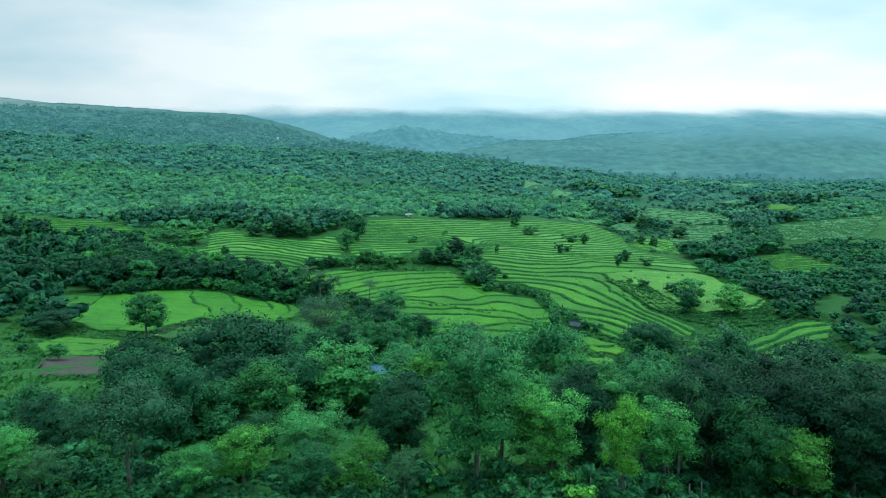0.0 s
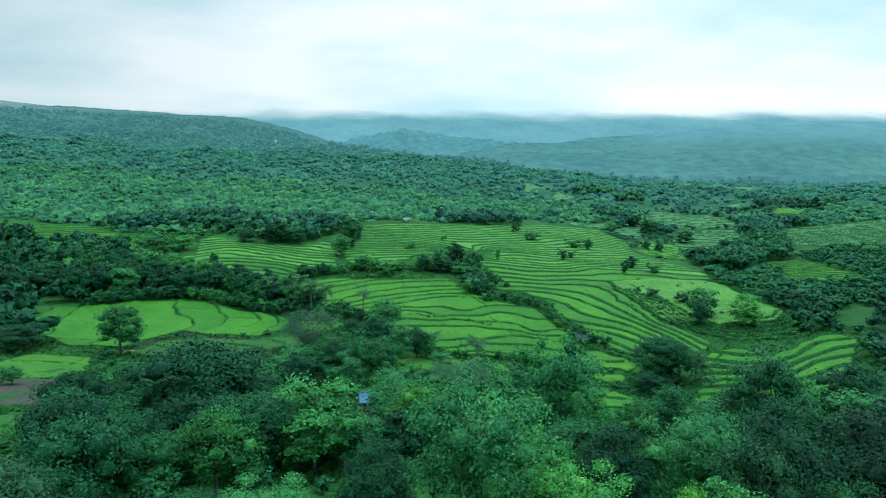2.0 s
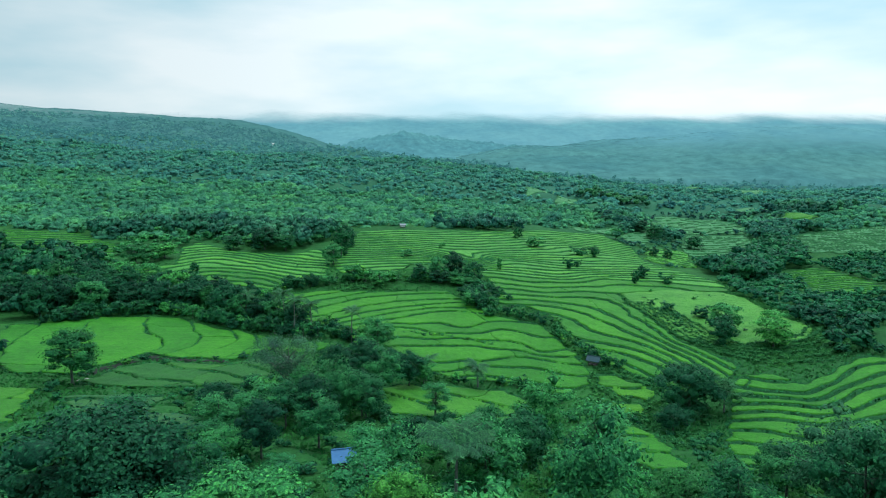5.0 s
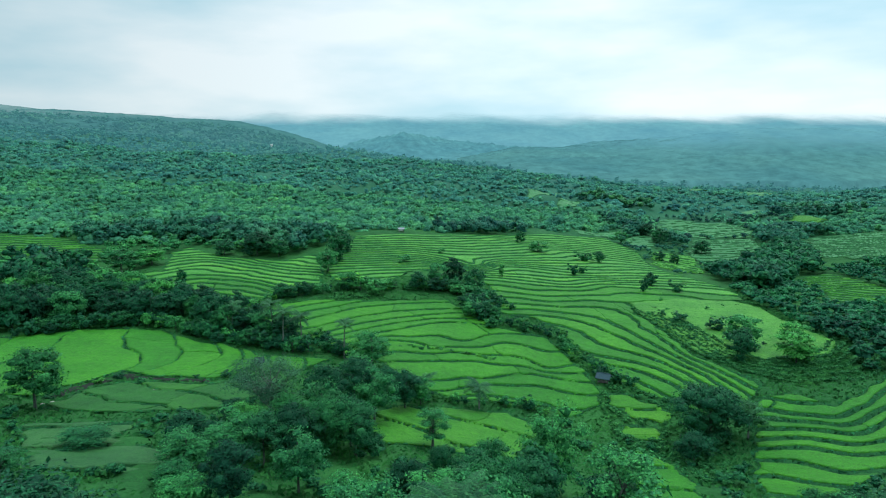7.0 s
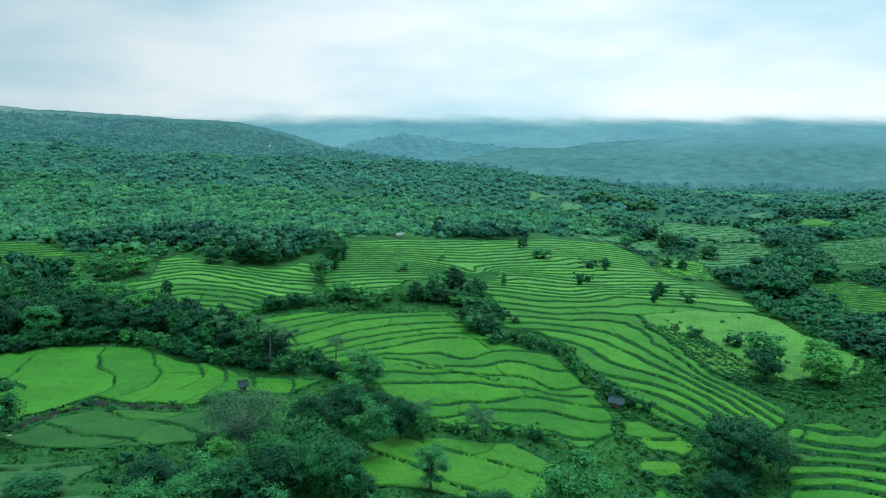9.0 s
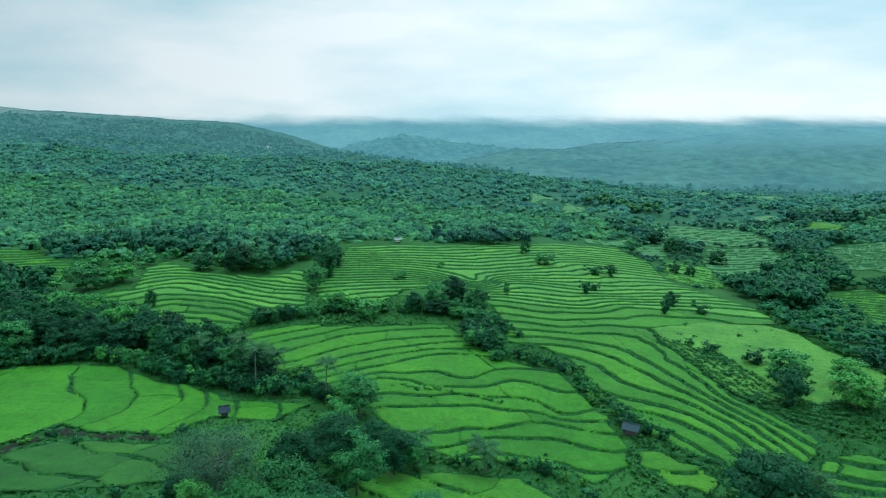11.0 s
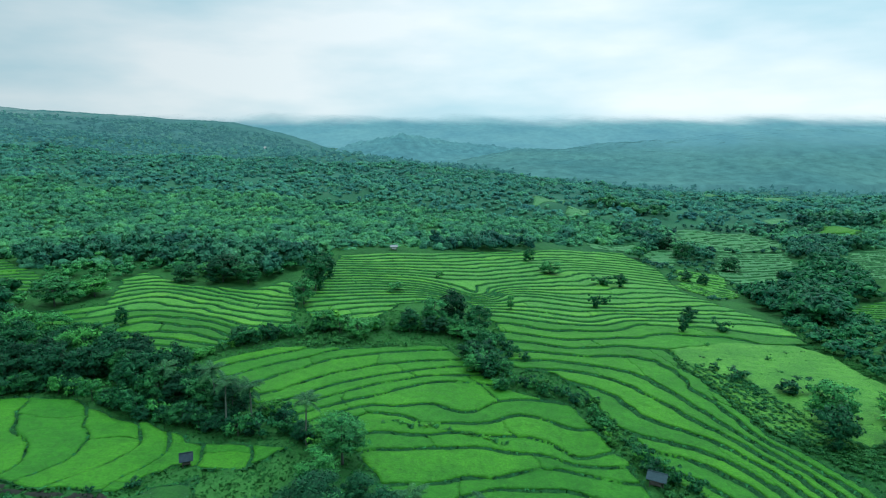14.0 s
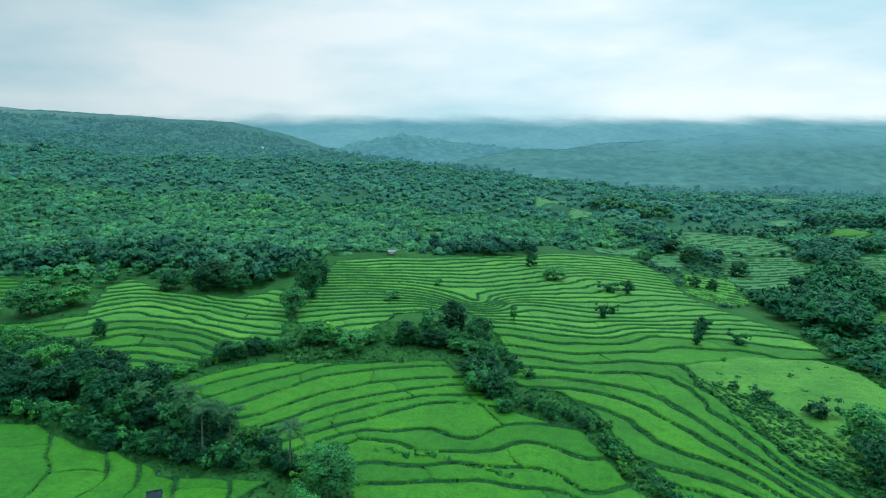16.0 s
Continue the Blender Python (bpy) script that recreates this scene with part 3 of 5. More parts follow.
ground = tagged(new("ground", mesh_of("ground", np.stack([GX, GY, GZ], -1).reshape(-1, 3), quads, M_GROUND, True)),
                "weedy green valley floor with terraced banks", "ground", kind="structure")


# ---- far hills ----
def ridge(name, label, crest, y0, front, base, mat, bumpy, seed, steady=False):
    """A long wooded hill: crest heights along x at y0, falling towards the valley."""
    cx, cz = np.array(crest, float).T
    xs = np.linspace(cx[0], cx[-1], 260)
    top = np.interp(xs, cx, cz)
    v = np.linspace(0, 1, 54)
    X, V = np.meshgrid(xs, v)
    prof = np.sin(V * 1.5708) ** 1.15
    if steady:
        prof = V
    Y = y0 - front + V * front + 30 * waves(X, V * 300, 400, seed)
    Z = base + (top[None] - base) * prof + bumpy * (1.6 * waves(X, Y, 170, seed + 1) + waves(X, Y, 45, seed + 2) + 0.8 * waves(X, Y, 22, seed + 3)) * np.clip(V * 2, 0, 1)
    Z[0] = base - 30
    n, k = X.shape
    J = np.arange(n * k).reshape(n, k)
    f = np.stack([J[:-1, :-1], J[:-1, 1:], J[1:, 1:], J[1:, :-1]], -1).reshape(-1, 4)
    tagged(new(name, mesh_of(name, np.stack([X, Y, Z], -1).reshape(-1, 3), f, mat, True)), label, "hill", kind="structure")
    return np.stack([X, Y, Z], -1)


# The hills' blue haze is emitted by their own materials.
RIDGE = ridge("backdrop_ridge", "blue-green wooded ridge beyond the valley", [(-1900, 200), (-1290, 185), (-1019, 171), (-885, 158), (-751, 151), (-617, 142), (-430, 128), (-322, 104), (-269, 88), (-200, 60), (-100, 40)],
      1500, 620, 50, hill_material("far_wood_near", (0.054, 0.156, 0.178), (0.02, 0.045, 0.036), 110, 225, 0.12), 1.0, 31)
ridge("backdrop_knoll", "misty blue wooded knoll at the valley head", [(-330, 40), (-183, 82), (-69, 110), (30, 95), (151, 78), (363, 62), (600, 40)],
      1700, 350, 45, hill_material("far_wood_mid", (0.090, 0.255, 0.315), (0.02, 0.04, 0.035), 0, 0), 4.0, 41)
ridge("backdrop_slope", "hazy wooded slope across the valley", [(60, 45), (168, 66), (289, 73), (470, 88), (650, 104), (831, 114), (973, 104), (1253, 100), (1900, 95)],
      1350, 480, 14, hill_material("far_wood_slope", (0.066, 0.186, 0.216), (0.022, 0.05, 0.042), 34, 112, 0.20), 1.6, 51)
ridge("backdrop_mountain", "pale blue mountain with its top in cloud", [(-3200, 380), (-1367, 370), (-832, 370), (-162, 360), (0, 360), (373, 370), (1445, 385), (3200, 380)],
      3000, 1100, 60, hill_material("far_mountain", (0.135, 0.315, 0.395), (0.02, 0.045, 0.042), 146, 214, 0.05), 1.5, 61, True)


# ---- trees ----
def unit(n, r):
    v = r.normal(size=(n, 3))
    return v / np.linalg.norm(v, axis=1, keepdims=True)


def sprays(centres, radii, count, size, r, droop=0.0):
    """Leaf sprays all over a set of clumps: verts (n, 4, 3) of small bent quads."""
    k = np.repeat(np.arange(len(centres)), count)
    d = unit(len(k), r)
    d[:, 2] = np.where(d[:, 2] < -0.3, -d[:, 2] * 0.6, d[:, 2])
    at = centres[k] + d * radii[k] * r.uniform(0.58, 1.14, (len(k), 1))
    nrm = d * 0.8 + np.array([0, 0, 0.55]) + r.normal(size=d.shape) * 0.45
    nrm /= np.linalg.norm(nrm, axis=1, keepdims=True)
    a = np.cross(nrm, unit(len(k), r))
    a /= np.linalg.norm(a, axis=1, keepdims=True) + 1e-9
    b = np.cross(nrm, a)
    s = size * r.uniform(0.6, 1.35, (len(k), 1))
    q = np.stack([at - a * s, at - b * s * 0.55 - nrm * s * 0.15, at + a * s - nrm * s * droop, at + b * s * 0.55 - nrm * s * 0.15], 1)
    soft = d * 0.6 + nrm * 0.85 + np.array([0, 0, 0.25])
    return q, np.repeat(soft / np.linalg.norm(soft, axis=1, keepdims=True), 4, 0)


OCT = np.array([(1, 0, 0), (0, 1, 0), (-1, 0, 0), (0, -1, 0), (0, 0, 1), (0, 0, -1)], float)
OCT_F = np.array([(0, 1, 4), (1, 2, 4), (2, 3, 4), (3, 0, 4), (1, 0, 5), (2, 1, 5), (3, 2, 5), (0, 3, 5)])


PHI = (1 + 5 ** 0.5) / 2
ICO = np.array([(-1, PHI, 0), (1, PHI, 0), (-1, -PHI, 0), (1, -PHI, 0), (0, -1, PHI), (0, 1, PHI), (0, -1, -PHI), (0, 1, -PHI), (PHI, 0, -1), (PHI, 0, 1), (-PHI, 0, -1), (-PHI, 0, 1)]) / (1 + PHI * PHI) ** 0.5
ICO_F = np.array([(0, 11, 5), (0, 5, 1), (0, 1, 7), (0, 7, 10), (0, 10, 11), (1, 5, 9), (5, 11, 4), (11, 10, 2), (10, 7, 6), (7, 1, 8),
                  (3, 9, 4), (3, 4, 2), (3, 2, 6), (3, 6, 8), (3, 8, 9), (4, 9, 5), (2, 4, 11), (6, 2, 10), (8, 6, 7), (9, 8, 1)])


def foliage(centres, radii, count, size, r, droop=0.2, core=0.72, smooth=0.0, solid=(ICO, ICO_F)):
    """Quads of leaf sprays with a dense dark heart in each clump, as verts and faces (all quads)."""
    q, nq = sprays(centres, radii, count, size, r, droop)
    if smooth:
        out = q.reshape(-1, 3) - np.array([0, 0, 0.3 if smooth < 0.7 else 0.0])
        nq = nq * (1 - smooth) + smooth * out / (np.linalg.norm(out, axis=1, keepdims=True) + 1e-6)
        nq /= np.linalg.norm(nq, axis=1, keepdims=True)
    v = q.reshape(-1, 3)
    f = np.arange(len(v)).reshape(-1, 4)
    ball, ball_f = solid
    knobs = r.uniform(0.7, 1.25, (len(centres), len(ball), 1))
    cv = centres[:, None] + ball[None] * radii[:, None] * core * knobs
    cf = (ball_f[None] + len(ball) * np.arange(len(centres))[:, None, None]).reshape(-1, 3)
    nb = np.tile(ball, (len(centres), 1))
    if smooth >= 0.7:
        nb = nb * 0.5 + cv.reshape(-1, 3)
        nb /= np.linalg.norm(nb, axis=1, keepdims=True) + 1e-6
    return v, f, cv.reshape(-1, 3), cf[:, :3], np.concatenate([nq, nb])


def crown_mesh(name, width, low, high, clumps, count, size, mat, seed, ragged=0.25, core=0.5, full=1.0):
    r = np.random.default_rng(seed)
    d = unit(clumps, r)
    rad = r.uniform(0.35, 1.0, (clumps, 1)) ** 0.5
    mid, half = (low + high) / 2, (high - low) / 2
    stretch = 1 + ragged * r.normal(size=(clumps, 1))
    c = d * rad * stretch * np.array([width * 0.40, width * 0.40, half * 0.80])
    c[:, 2] = c[:, 2] * (1 - 0.15 * np.hypot(c[:, 0], c[:, 1]) / width) + mid
    lump = r.uniform(0.10, 0.20, clumps) * width * full
    radii = np.stack([lump, lump, lump * r.uniform(0.75, 1.0, clumps)], 1)
    v, f, cv, cf, nv = foliage(c, radii, count, size, r, 0.25, core)
    out = np.concatenate([v, cv]) - np.array([0, 0, mid])
    nv = nv * 0.8 + 0.35 * out / (np.linalg.norm(out, axis=1, keepdims=True) + 1e-6)
    tri = np.concatenate([f[:, [0, 1, 2]], f[:, [0, 2, 3]], cf + len(v)])
    me = mesh_of(name, np.concatenate([v, cv]), tri, mat, True, nv / np.linalg.norm(nv, axis=1, keepdims=True))
    return me, c


def tube(bm, pts, radii, sides=6):
    rings = []
    for k, (p, rr) in enumerate(zip(pts, radii)):
        ahead = (Vector(pts[min(k + 1, len(pts) - 1)]) - Vector(pts[max(k - 1, 0)])).normalized()
        u = ahead.orthogonal().normalized()
        w = ahead.cross(u)
        rings.append([bm.verts.new(Vector(p) + (u * math.cos(a) + w * math.sin(a)) * rr) for a in [6.2832 * j / sides for j in range(sides)]])
    for a, b in zip(rings, rings[1:]):
        for j in range(sides):
            bm.faces.new((a[j], a[(j + 1) % sides], b[(j + 1) % sides], b[j]))
    bm.faces.new(rings[-1])


def trunk_mesh(name, height, girth, targets, mat, seed, sides=6):
    r = np.random.default_rng(seed)
    bm = bmesh.new()
    lean = r.uniform(-0.05, 0.05, 2) * height
    pts = [(lean[0] * t ** 2, lean[1] * t ** 2, height * t - 0.4 * (t == 0)) for t in (0, 0.05, 0.3, 0.6, 0.85, 1.0)]
    tube(bm, pts, [girth * k for k in (1.35, 1.05, 0.85, 0.62, 0.4, 0.15)], sides)
    for c in targets:
        z0 = height * r.uniform(0.35, 0.8)
        base = Vector((lean[0] * (z0 / height) ** 2, lean[1] * (z0 / height) ** 2, z0))
        end = Vector(c)
        mid = base.lerp(end, 0.5) + Vector((0, 0, -0.06 * height * r.random()))
        tube(bm, [base, mid, end], [girth * 0.38, girth * 0.24, girth * 0.06], 5)
    return bm_mesh(name, bm, mat, True)


def make_tree(name, label, h, w, low, clumps, count, size, mat, seed, limbs=6, bark=None, ragged=0.18, core=0.46, category="tree", full=1.18):
    """A tree of the given height and crown width, with trunk and crown."""
    root = tagged(new(name), label, category)
    crown, c = crown_mesh("crown", w, h * low, h, clumps, count, size, mat, seed, ragged, core, full)
    girth = 0.014 * h + 0.03
    part("trunk", trunk_mesh("trunk", h * 0.82, girth, c[:limbs], bark or M_BARK, seed), root)
    part("crown", crown, root)
    return root


placed = []


def plant(kind, x, y, h, w, sink=0.15, group=""):
    """A copy of a kind of tree, h metres high and w wide, on the ground at (x, y)."""
    proto, h0, w0 = kind
    m = Matrix.Translation((x, y, at_ground(x, y) - sink)) @ Matrix.Rotation(rng.uniform(0, 6.28), 4, "Z")
    t = copy_thing(proto, m)
    t.scale = (w / w0, w / w0, h / h0)
    if group:
        tagged(t, group=group)
    placed.append((x, y, w))
    return t


def kinds(rows):
    out = []
    for args, kw in rows:
        t = make_tree(*args, **kw)
        out.append((t, args[2], args[3]))
    return out


BIG = kinds([
    (("broadleaf_tree", "tall dense broadleaf tree with dark green crown", 12, 9, 0.10, 46, 130, 0.18, M_LEAF_DARK, 101), {}),
    (("broadleaf_tree", "tall broadleaf tree with mid-green uneven crown", 12, 8, 0.12, 42, 130, 0.175, M_LEAF, 102), dict(ragged=0.22)),
    (("broadleaf_tree", "broadleaf tree with fresh light green crown", 10, 6.5, 0.16, 32, 150, 0.135, M_LEAF_LIGHT, 103), {}),
    (("broadleaf_tree", "open-crowned tree with grey-green feathery leaves", 11, 8, 0.28, 32, 130, 0.14, M_LEAF_GREY, 104), dict(ragged=0.4, core=0.35, bark=M_BARK_PALE)),
    (("broadleaf_tree", "broad spreading tree with deep green foliage", 11, 11, 0.08, 60, 190, 0.175, M_LEAF_DARK, 105), dict(ragged=0.15)),
    (("broadleaf_tree", "slender tree with patchy green foliage", 12, 5, 0.12, 30, 160, 0.13, M_LEAF, 106), dict(ragged=0.3)),
])
NEAR = kinds([
    (("broadleaf_tree", "dense broadleaf tree with small dark green leaves", 10, 7, 0.10, 50, 300, 0.105, M_LEAF_DEEP, 131), dict(limbs=9)),
    (("broadleaf_tree", "tall broadleaf tree with small mid-green leaves", 12, 7, 0.16, 54, 300, 0.10, M_LEAF, 132), dict(ragged=0.35, limbs=9)),
    (("broadleaf_tree", "young tree with fresh bright green leaves", 8, 4, 0.18, 34, 300, 0.075, M_LEAF_LIGHT, 133), dict(ragged=0.3, limbs=9)),
    (("broadleaf_tree", "open grey-green tree with pale twisted limbs", 9, 6, 0.30, 36, 220, 0.08, M_LEAF_GREY, 134), dict(ragged=0.45, core=0.3, bark=M_BARK_PALE, limbs=16)),
    (("broadleaf_tree", "slender tree with patchy small leaves", 9, 4, 0.16, 32, 280, 0.08, M_LEAF, 136), dict(ragged=0.45)),
    (("broadleaf_tree", "umbrella-shaped tree with dark stem and grey-green crown", 7, 6.4, 0.52, 46, 260, 0.078, M_LEAF_GREY, 137), dict(ragged=0.25, core=0.5, limbs=16)),
])
MID = kinds([
    (("broadleaf_tree", "dark green broadleaf tree in a thick grove", 9, 8, 0.03, 36, 64, 0.29, M_LEAF_DARK, 111), dict(limbs=3)),
    (("broadleaf_tree", "mid-green broadleaf tree with rounded crown", 9, 7, 0.04, 32, 64, 0.28, M_LEAF, 112), dict(limbs=3, ragged=0.2)),
    (("broadleaf_tree", "grey-green broadleaf tree with loose crown", 9, 7, 0.06, 28, 60, 0.28, M_LEAF_GREY, 113), dict(limbs=3, ragged=0.25, core=0.6)),
])
SHRUB = kinds([
    (("shrub", "low dense green shrub on a field bank", 3, 3.6, 0.0, 13, 24, 0.24, M_LEAF, 121), dict(limbs=2, full=1.3, category="shrub")),
    (("shrub", "dark green bushy shrub on a field bank", 3, 4, 0.0, 14, 24, 0.26, M_LEAF_DARK, 122), dict(limbs=2, ragged=0.4, category="shrub")),
    (("shrub", "fresh yellow-green leafy shrub", 3, 3.2, 0.0, 12, 24, 0.22, M_LEAF_LIGHT, 123), dict(limbs=2, ragged=0.4, category="shrub")),
])

# trees on the near slope: x, y, height, width, kind
FRONT_A = [(-19.4, -50.4, 7.0, 6.4, 5), (-12.8, -50.3, 5.2, 3.5, 2), (1.2, -48, 11, 6.4, 1), (9.6, -51, 7.6, 2.8, 2), (20.6, -50, 5.4, 4.0, 2), (17.5, -45, 9.2, 7.0, 0), (23.5, -43, 9.8, 7.5, 0), (27.5, -47, 9, 6.8, 0)]
FRONT_B = [(6.4, -46, 6.6, 4.8, 1), (12.8, -49, 7.2, 3.8, 4), (-3.2, -51.5, 3.6, 2.4, 3), (-5.6, -51, 4.4, 2.8, 2), (-27, -50, 4.4, 4.0, 1), (-16, -50, 3.2, 3.0, 1), (-8.6, -50.5, 3.8, 3.4, 4), (3.4, -43, 9, 5.2, 1)]
FRONT_C = [(14.8, -46.5, 8.4, 4.2, 3), (-29, -42, 5, 5.0, 0), (-4, -41, 6.5, 5, 0), (-10, -44, 4.6, 5, 1), (21, -46.5, 8.8, 6.4, 0), (24.6, -49.5, 8.0, 5.6, 0), (31, -44, 9, 7, 0), (14, -42, 9, 6, 1), (21, -39, 10, 7, 0),
           (27.5, -40, 10, 8, 0), (-14, -44, 4.2, 4.0, 0), (-24.6, -50.5, 3.4, 3.0, 3), (17.8, -49.6, 7.0, 4.4, 0), (9, -42, 8, 5.5, 0)]
for row in (FRONT_A, FRONT_B, FRONT_C):
    for x, y, h, w, k in row:
        plant(NEAR[k], x, y, h, w, group="trees on the near slope")
for x, y, h, w, k in [(-23, -16, 11, 13, 4), (18, 4, 12.5, 7.5, 5), (23, -6, 6, 6, 0), (11, -20, 13, 7, 1), (-84, 50, 6, 10, 0)]:
    plant(BIG[k], x, y, h, w, group="trees below the slope")
GREY = make_tree("bare_tree", "half-bare grey tree with twisted pale branches", 13.5, 13, 0.34, 64, 150, 0.13, M_LEAF_MIST, 140, limbs=54, bark=M_BARK_PALE, ragged=0.22, core=0.05, full=0.9)
GREY.location = (-24, 46, at_ground(-24, 46) - 0.1)
placed.append((-24, 46, 11))
SLOPE_A = [(48, -6.5, 11, 9.4, 0), (34, -14, 12, 7.8, 0), (-4, -1, 9, 7.6, 1), (5.5, -3, 10, 7.8, 1), (36, -8, 12, 9, 3), (-1.5, -17.6, 8, 6.5, 2), (-7.5, -23, 6, 5.4, 1), (-28, -15, 6, 6.2, 0),
           (10, -13, 8, 5.6, 2), (15, -16, 8, 4.9, 1), (25.5, -11, 8, 6.4, 1), (16.5, 27, 13, 8.5, 1)]
SLOPE_B = [(50, 56, 11.5, 13, 4), (57.5, 57, 8, 8, 3), (-12, 87.6, 9.5, 9, 1), (-13, 63, 11, 9, 0), (-17, 55, 11, 8.5, 0), (-4, 66.5, 8.5, 7, 0), (-9, 58, 10.5, 8, 1), (1.2, 46, 7.5, 5.5, 5), (-20.3, 14, 8, 6.4, 0),
           (-29, 25, 6, 6.8, 1), (-14.4, 20, 8, 6.4, 1), (-46, 34, 3.6, 7.0, 1), (6, 12, 8, 7.5, 3)]
SLOPE_C = [(-34, 7, 5, 5.2, 3), (11.6, 15.4, 8, 7.3, 0), (-1.5, 15, 7, 5.6, 0), (-20, 40, 9, 8, 0), (-26, 33, 7.5, 7, 1), (-13, 71, 8, 7, 0), (-15, 79, 7, 6.5, 1), (-8, 75, 6, 5.5, 0),
           (-16, 47, 10, 8, 1), (-10, 38, 9, 7.5, 0), (9, 30, 7, 6, 0), (-66, 55, 11.5, 11, 0), (44, 48, 6, 6, 0)]
SLOPE_D = [(-31.2, 31.7, 7, 7, 0), (-25.3, 29.0, 7, 7, 1), (-21.3, 31.2, 8, 7, 0), (-17.9, 33.5, 9, 7.5, 0), (-14.2, 36.8, 9, 7.5, 4), (-11.1, 41.8, 9, 7, 0), (-1.0, 69.1, 6, 5, 1)]
for row in (SLOPE_A, SLOPE_B, SLOPE_C, SLOPE_D):
    for x, y, h, w, k in row:
        plant(BIG[k], x, y, h, w, group="trees below the slope")


CLEAR = [[(-74, 48), (-72, 62), (-60, 76), (-38, 80), (-32, 70), (-35, 56), (-50, 50)], [(-7, 9), (-12, 9), (-8.5, -34), (-4, -34)], [(24, 40), (40, 40), (40, 8), (26, -14), (17, -14)], [(-73, 22), (-44, 4), (-26, -36), (-46, -46), (-74, -12)]]


def scatter(poly, n, pick, hmin, hmax, ratio, gap, group, keep_off=1.0, kind_p=None):
    """Plant n of the given kinds at random in a polygon, clear of the paddies."""
    p = np.array(poly, float)
    lo, hi, made, tries = p.min(0), p.max(0), 0, 0
    while made < n and tries < n * 40:
        tries += 1
        x, y = rng.uniform(lo, hi)
        if inside(np.array([x]), np.array([y]), poly)[0] < 0:
            continue
        h = rng.uniform(hmin, hmax)
        w = h * rng.uniform(*ratio)
        if any(inside(np.array([x]), np.array([y]), q)[0] > 0 for q in CLEAR):
            continue
        if any(inside(np.array([x]), np.array([y]), q.poly)[0] > -keep_off * w * 0.45 for q in ZONES):
            continue
        if any((x - a) ** 2 + (y - b) ** 2 < (gap * (w + c) / 2) ** 2 for a, b, c in placed):
            continue
        plant(pick[rng.choice(len(pick), p=kind_p)], x, y, h, w, group=group)
        made += 1


def along(line, gap, pick, hmin, hmax, ratio, jitter, group):
    """Plant along a line on the ground."""
    p = np.array(line, float)
    for a, b in zip(p, p[1:]):
        for t in np.arange(0, 1, gap / max(np.linalg.norm(b - a), 0.1)):
            x, y = a + (b - a) * t + rng.normal(size=2) * jitter
            h = rng.uniform(hmin, hmax)
            plant(pick[rng.integers(len(pick))], x, y, h, h * rng.uniform(*ratio), group=group)


# trees and bushes among the fields
FIELD_A = [(55, 185, 4, 4.5), (77, 231, 5, 6), (127, 270, 5.5, 6), (120, 273, 5, 7), (60, 191, 3, 3.5), (-40, 147, 4, 2.7), (-80, 156, 5, 4.3), (9, 164.6, 8.5, 9), (3.5, 160, 8, 8.5), (15.7, 156.5, 7, 8),
           (-35, 194, 11, 10), (-36, 179, 8, 9), (-25.6, 155, 6, 8)]
FIELD_B = [(-3, 156, 6, 7), (-9.7, 196, 3, 7), (-16.5, 150, 5, 8), (5.7, 217, 2.5, 3.5), (27, 177.5, 5, 2.5), (47, 269, 6, 6), (51.6, 244, 5, 11), (70, 230, 4, 9), (73, 159.4, 4.5, 4.4), (80, 172, 5, 5.6),
           (85.5, 162, 3.5, 6), (70.6, 123, 2.6, 6), (78, 114, 3.4, 7), (68, 128.6, 2, 3)]
FIELD_C = [(77.7, 101, 8, 9.5), (73, 92, 7, 8), (115, 324, 7, 9), (141, 330, 8, 12), (155, 303, 7, 12), (139, 349, 7, 11), (-35, 210, 9, 10), (-107, 172, 8, 12), (-101, 183, 6, 11), (-68, 203, 9, 14), (-59, 201, 7, 10),
           (-81, 203, 6, 10), (84, 88, 7, 10), (90, 100, 6, 8), (-12.5, 96, 5, 5)]
for row in (FIELD_A, FIELD_B, FIELD_C):
    for x, y, h, w in row:
        plant((MID if h > 4.5 else SHRUB)[rng.integers(2)], x, y, h * 1.2, w * 0.92, group="trees among the fields")

along([(-57, 126), (-45, 143), (-36, 149), (-27, 156), (-6, 157), (6, 157)], 1.9, SHRUB + MID[:2], 2.5, 5.5, (0.9, 1.4), 1.0, "hedge between the fields")
along([(8, 158), (14, 146), (14, 136), (17, 126), (21, 119)], 2.0, SHRUB[:2] + MID[:2], 2.5, 5.5, (1.0, 1.4), 2.0, "hedge between the fields")
along([(16, 150), (22, 142), (25, 136)], 2.2, SHRUB[:2], 2.0, 3.5, (1.0, 1.4), 1.5, "hedge between the fields")
along([(21, 121), (29, 116.5), (35, 112), (34.5, 103), (38, 94), (40, 87), (45, 82)], 2.0, SHRUB, 1.6, 3.4, (1.0, 1.4), 1.0, "hedge between the fields")
along([(-6, 103), (2, 101.5), (10, 99), (16, 96)], 1.6, SHRUB, 0.7, 1.3, (1.2, 1.8), 0.3, "bushes on the bank")
along([(-8, 80), (2, 73), (12, 73), (22, 71), (27, 66)], 1.8, SHRUB, 1.2, 2.6, (1.0, 1.5), 0.8, "bushes on the bank")
along([(-38, 112), (-28, 103), (-20, 95.5), (-14, 90)], 1.8, SHRUB + MID[:1], 2.0, 4.5, (1.0, 1.4), 0.8, "hedge under the palms")
along([(-97, 99), (-88, 108), (-77, 112), (-66, 111.5), (-56, 105), (-46, 100.5), (-37, 97), (-28, 95.5)], 1.7, SHRUB[:2] + MID[:1], 2.2, 5.0, (0.9, 1.3), 0.7, "hedge along the western field")
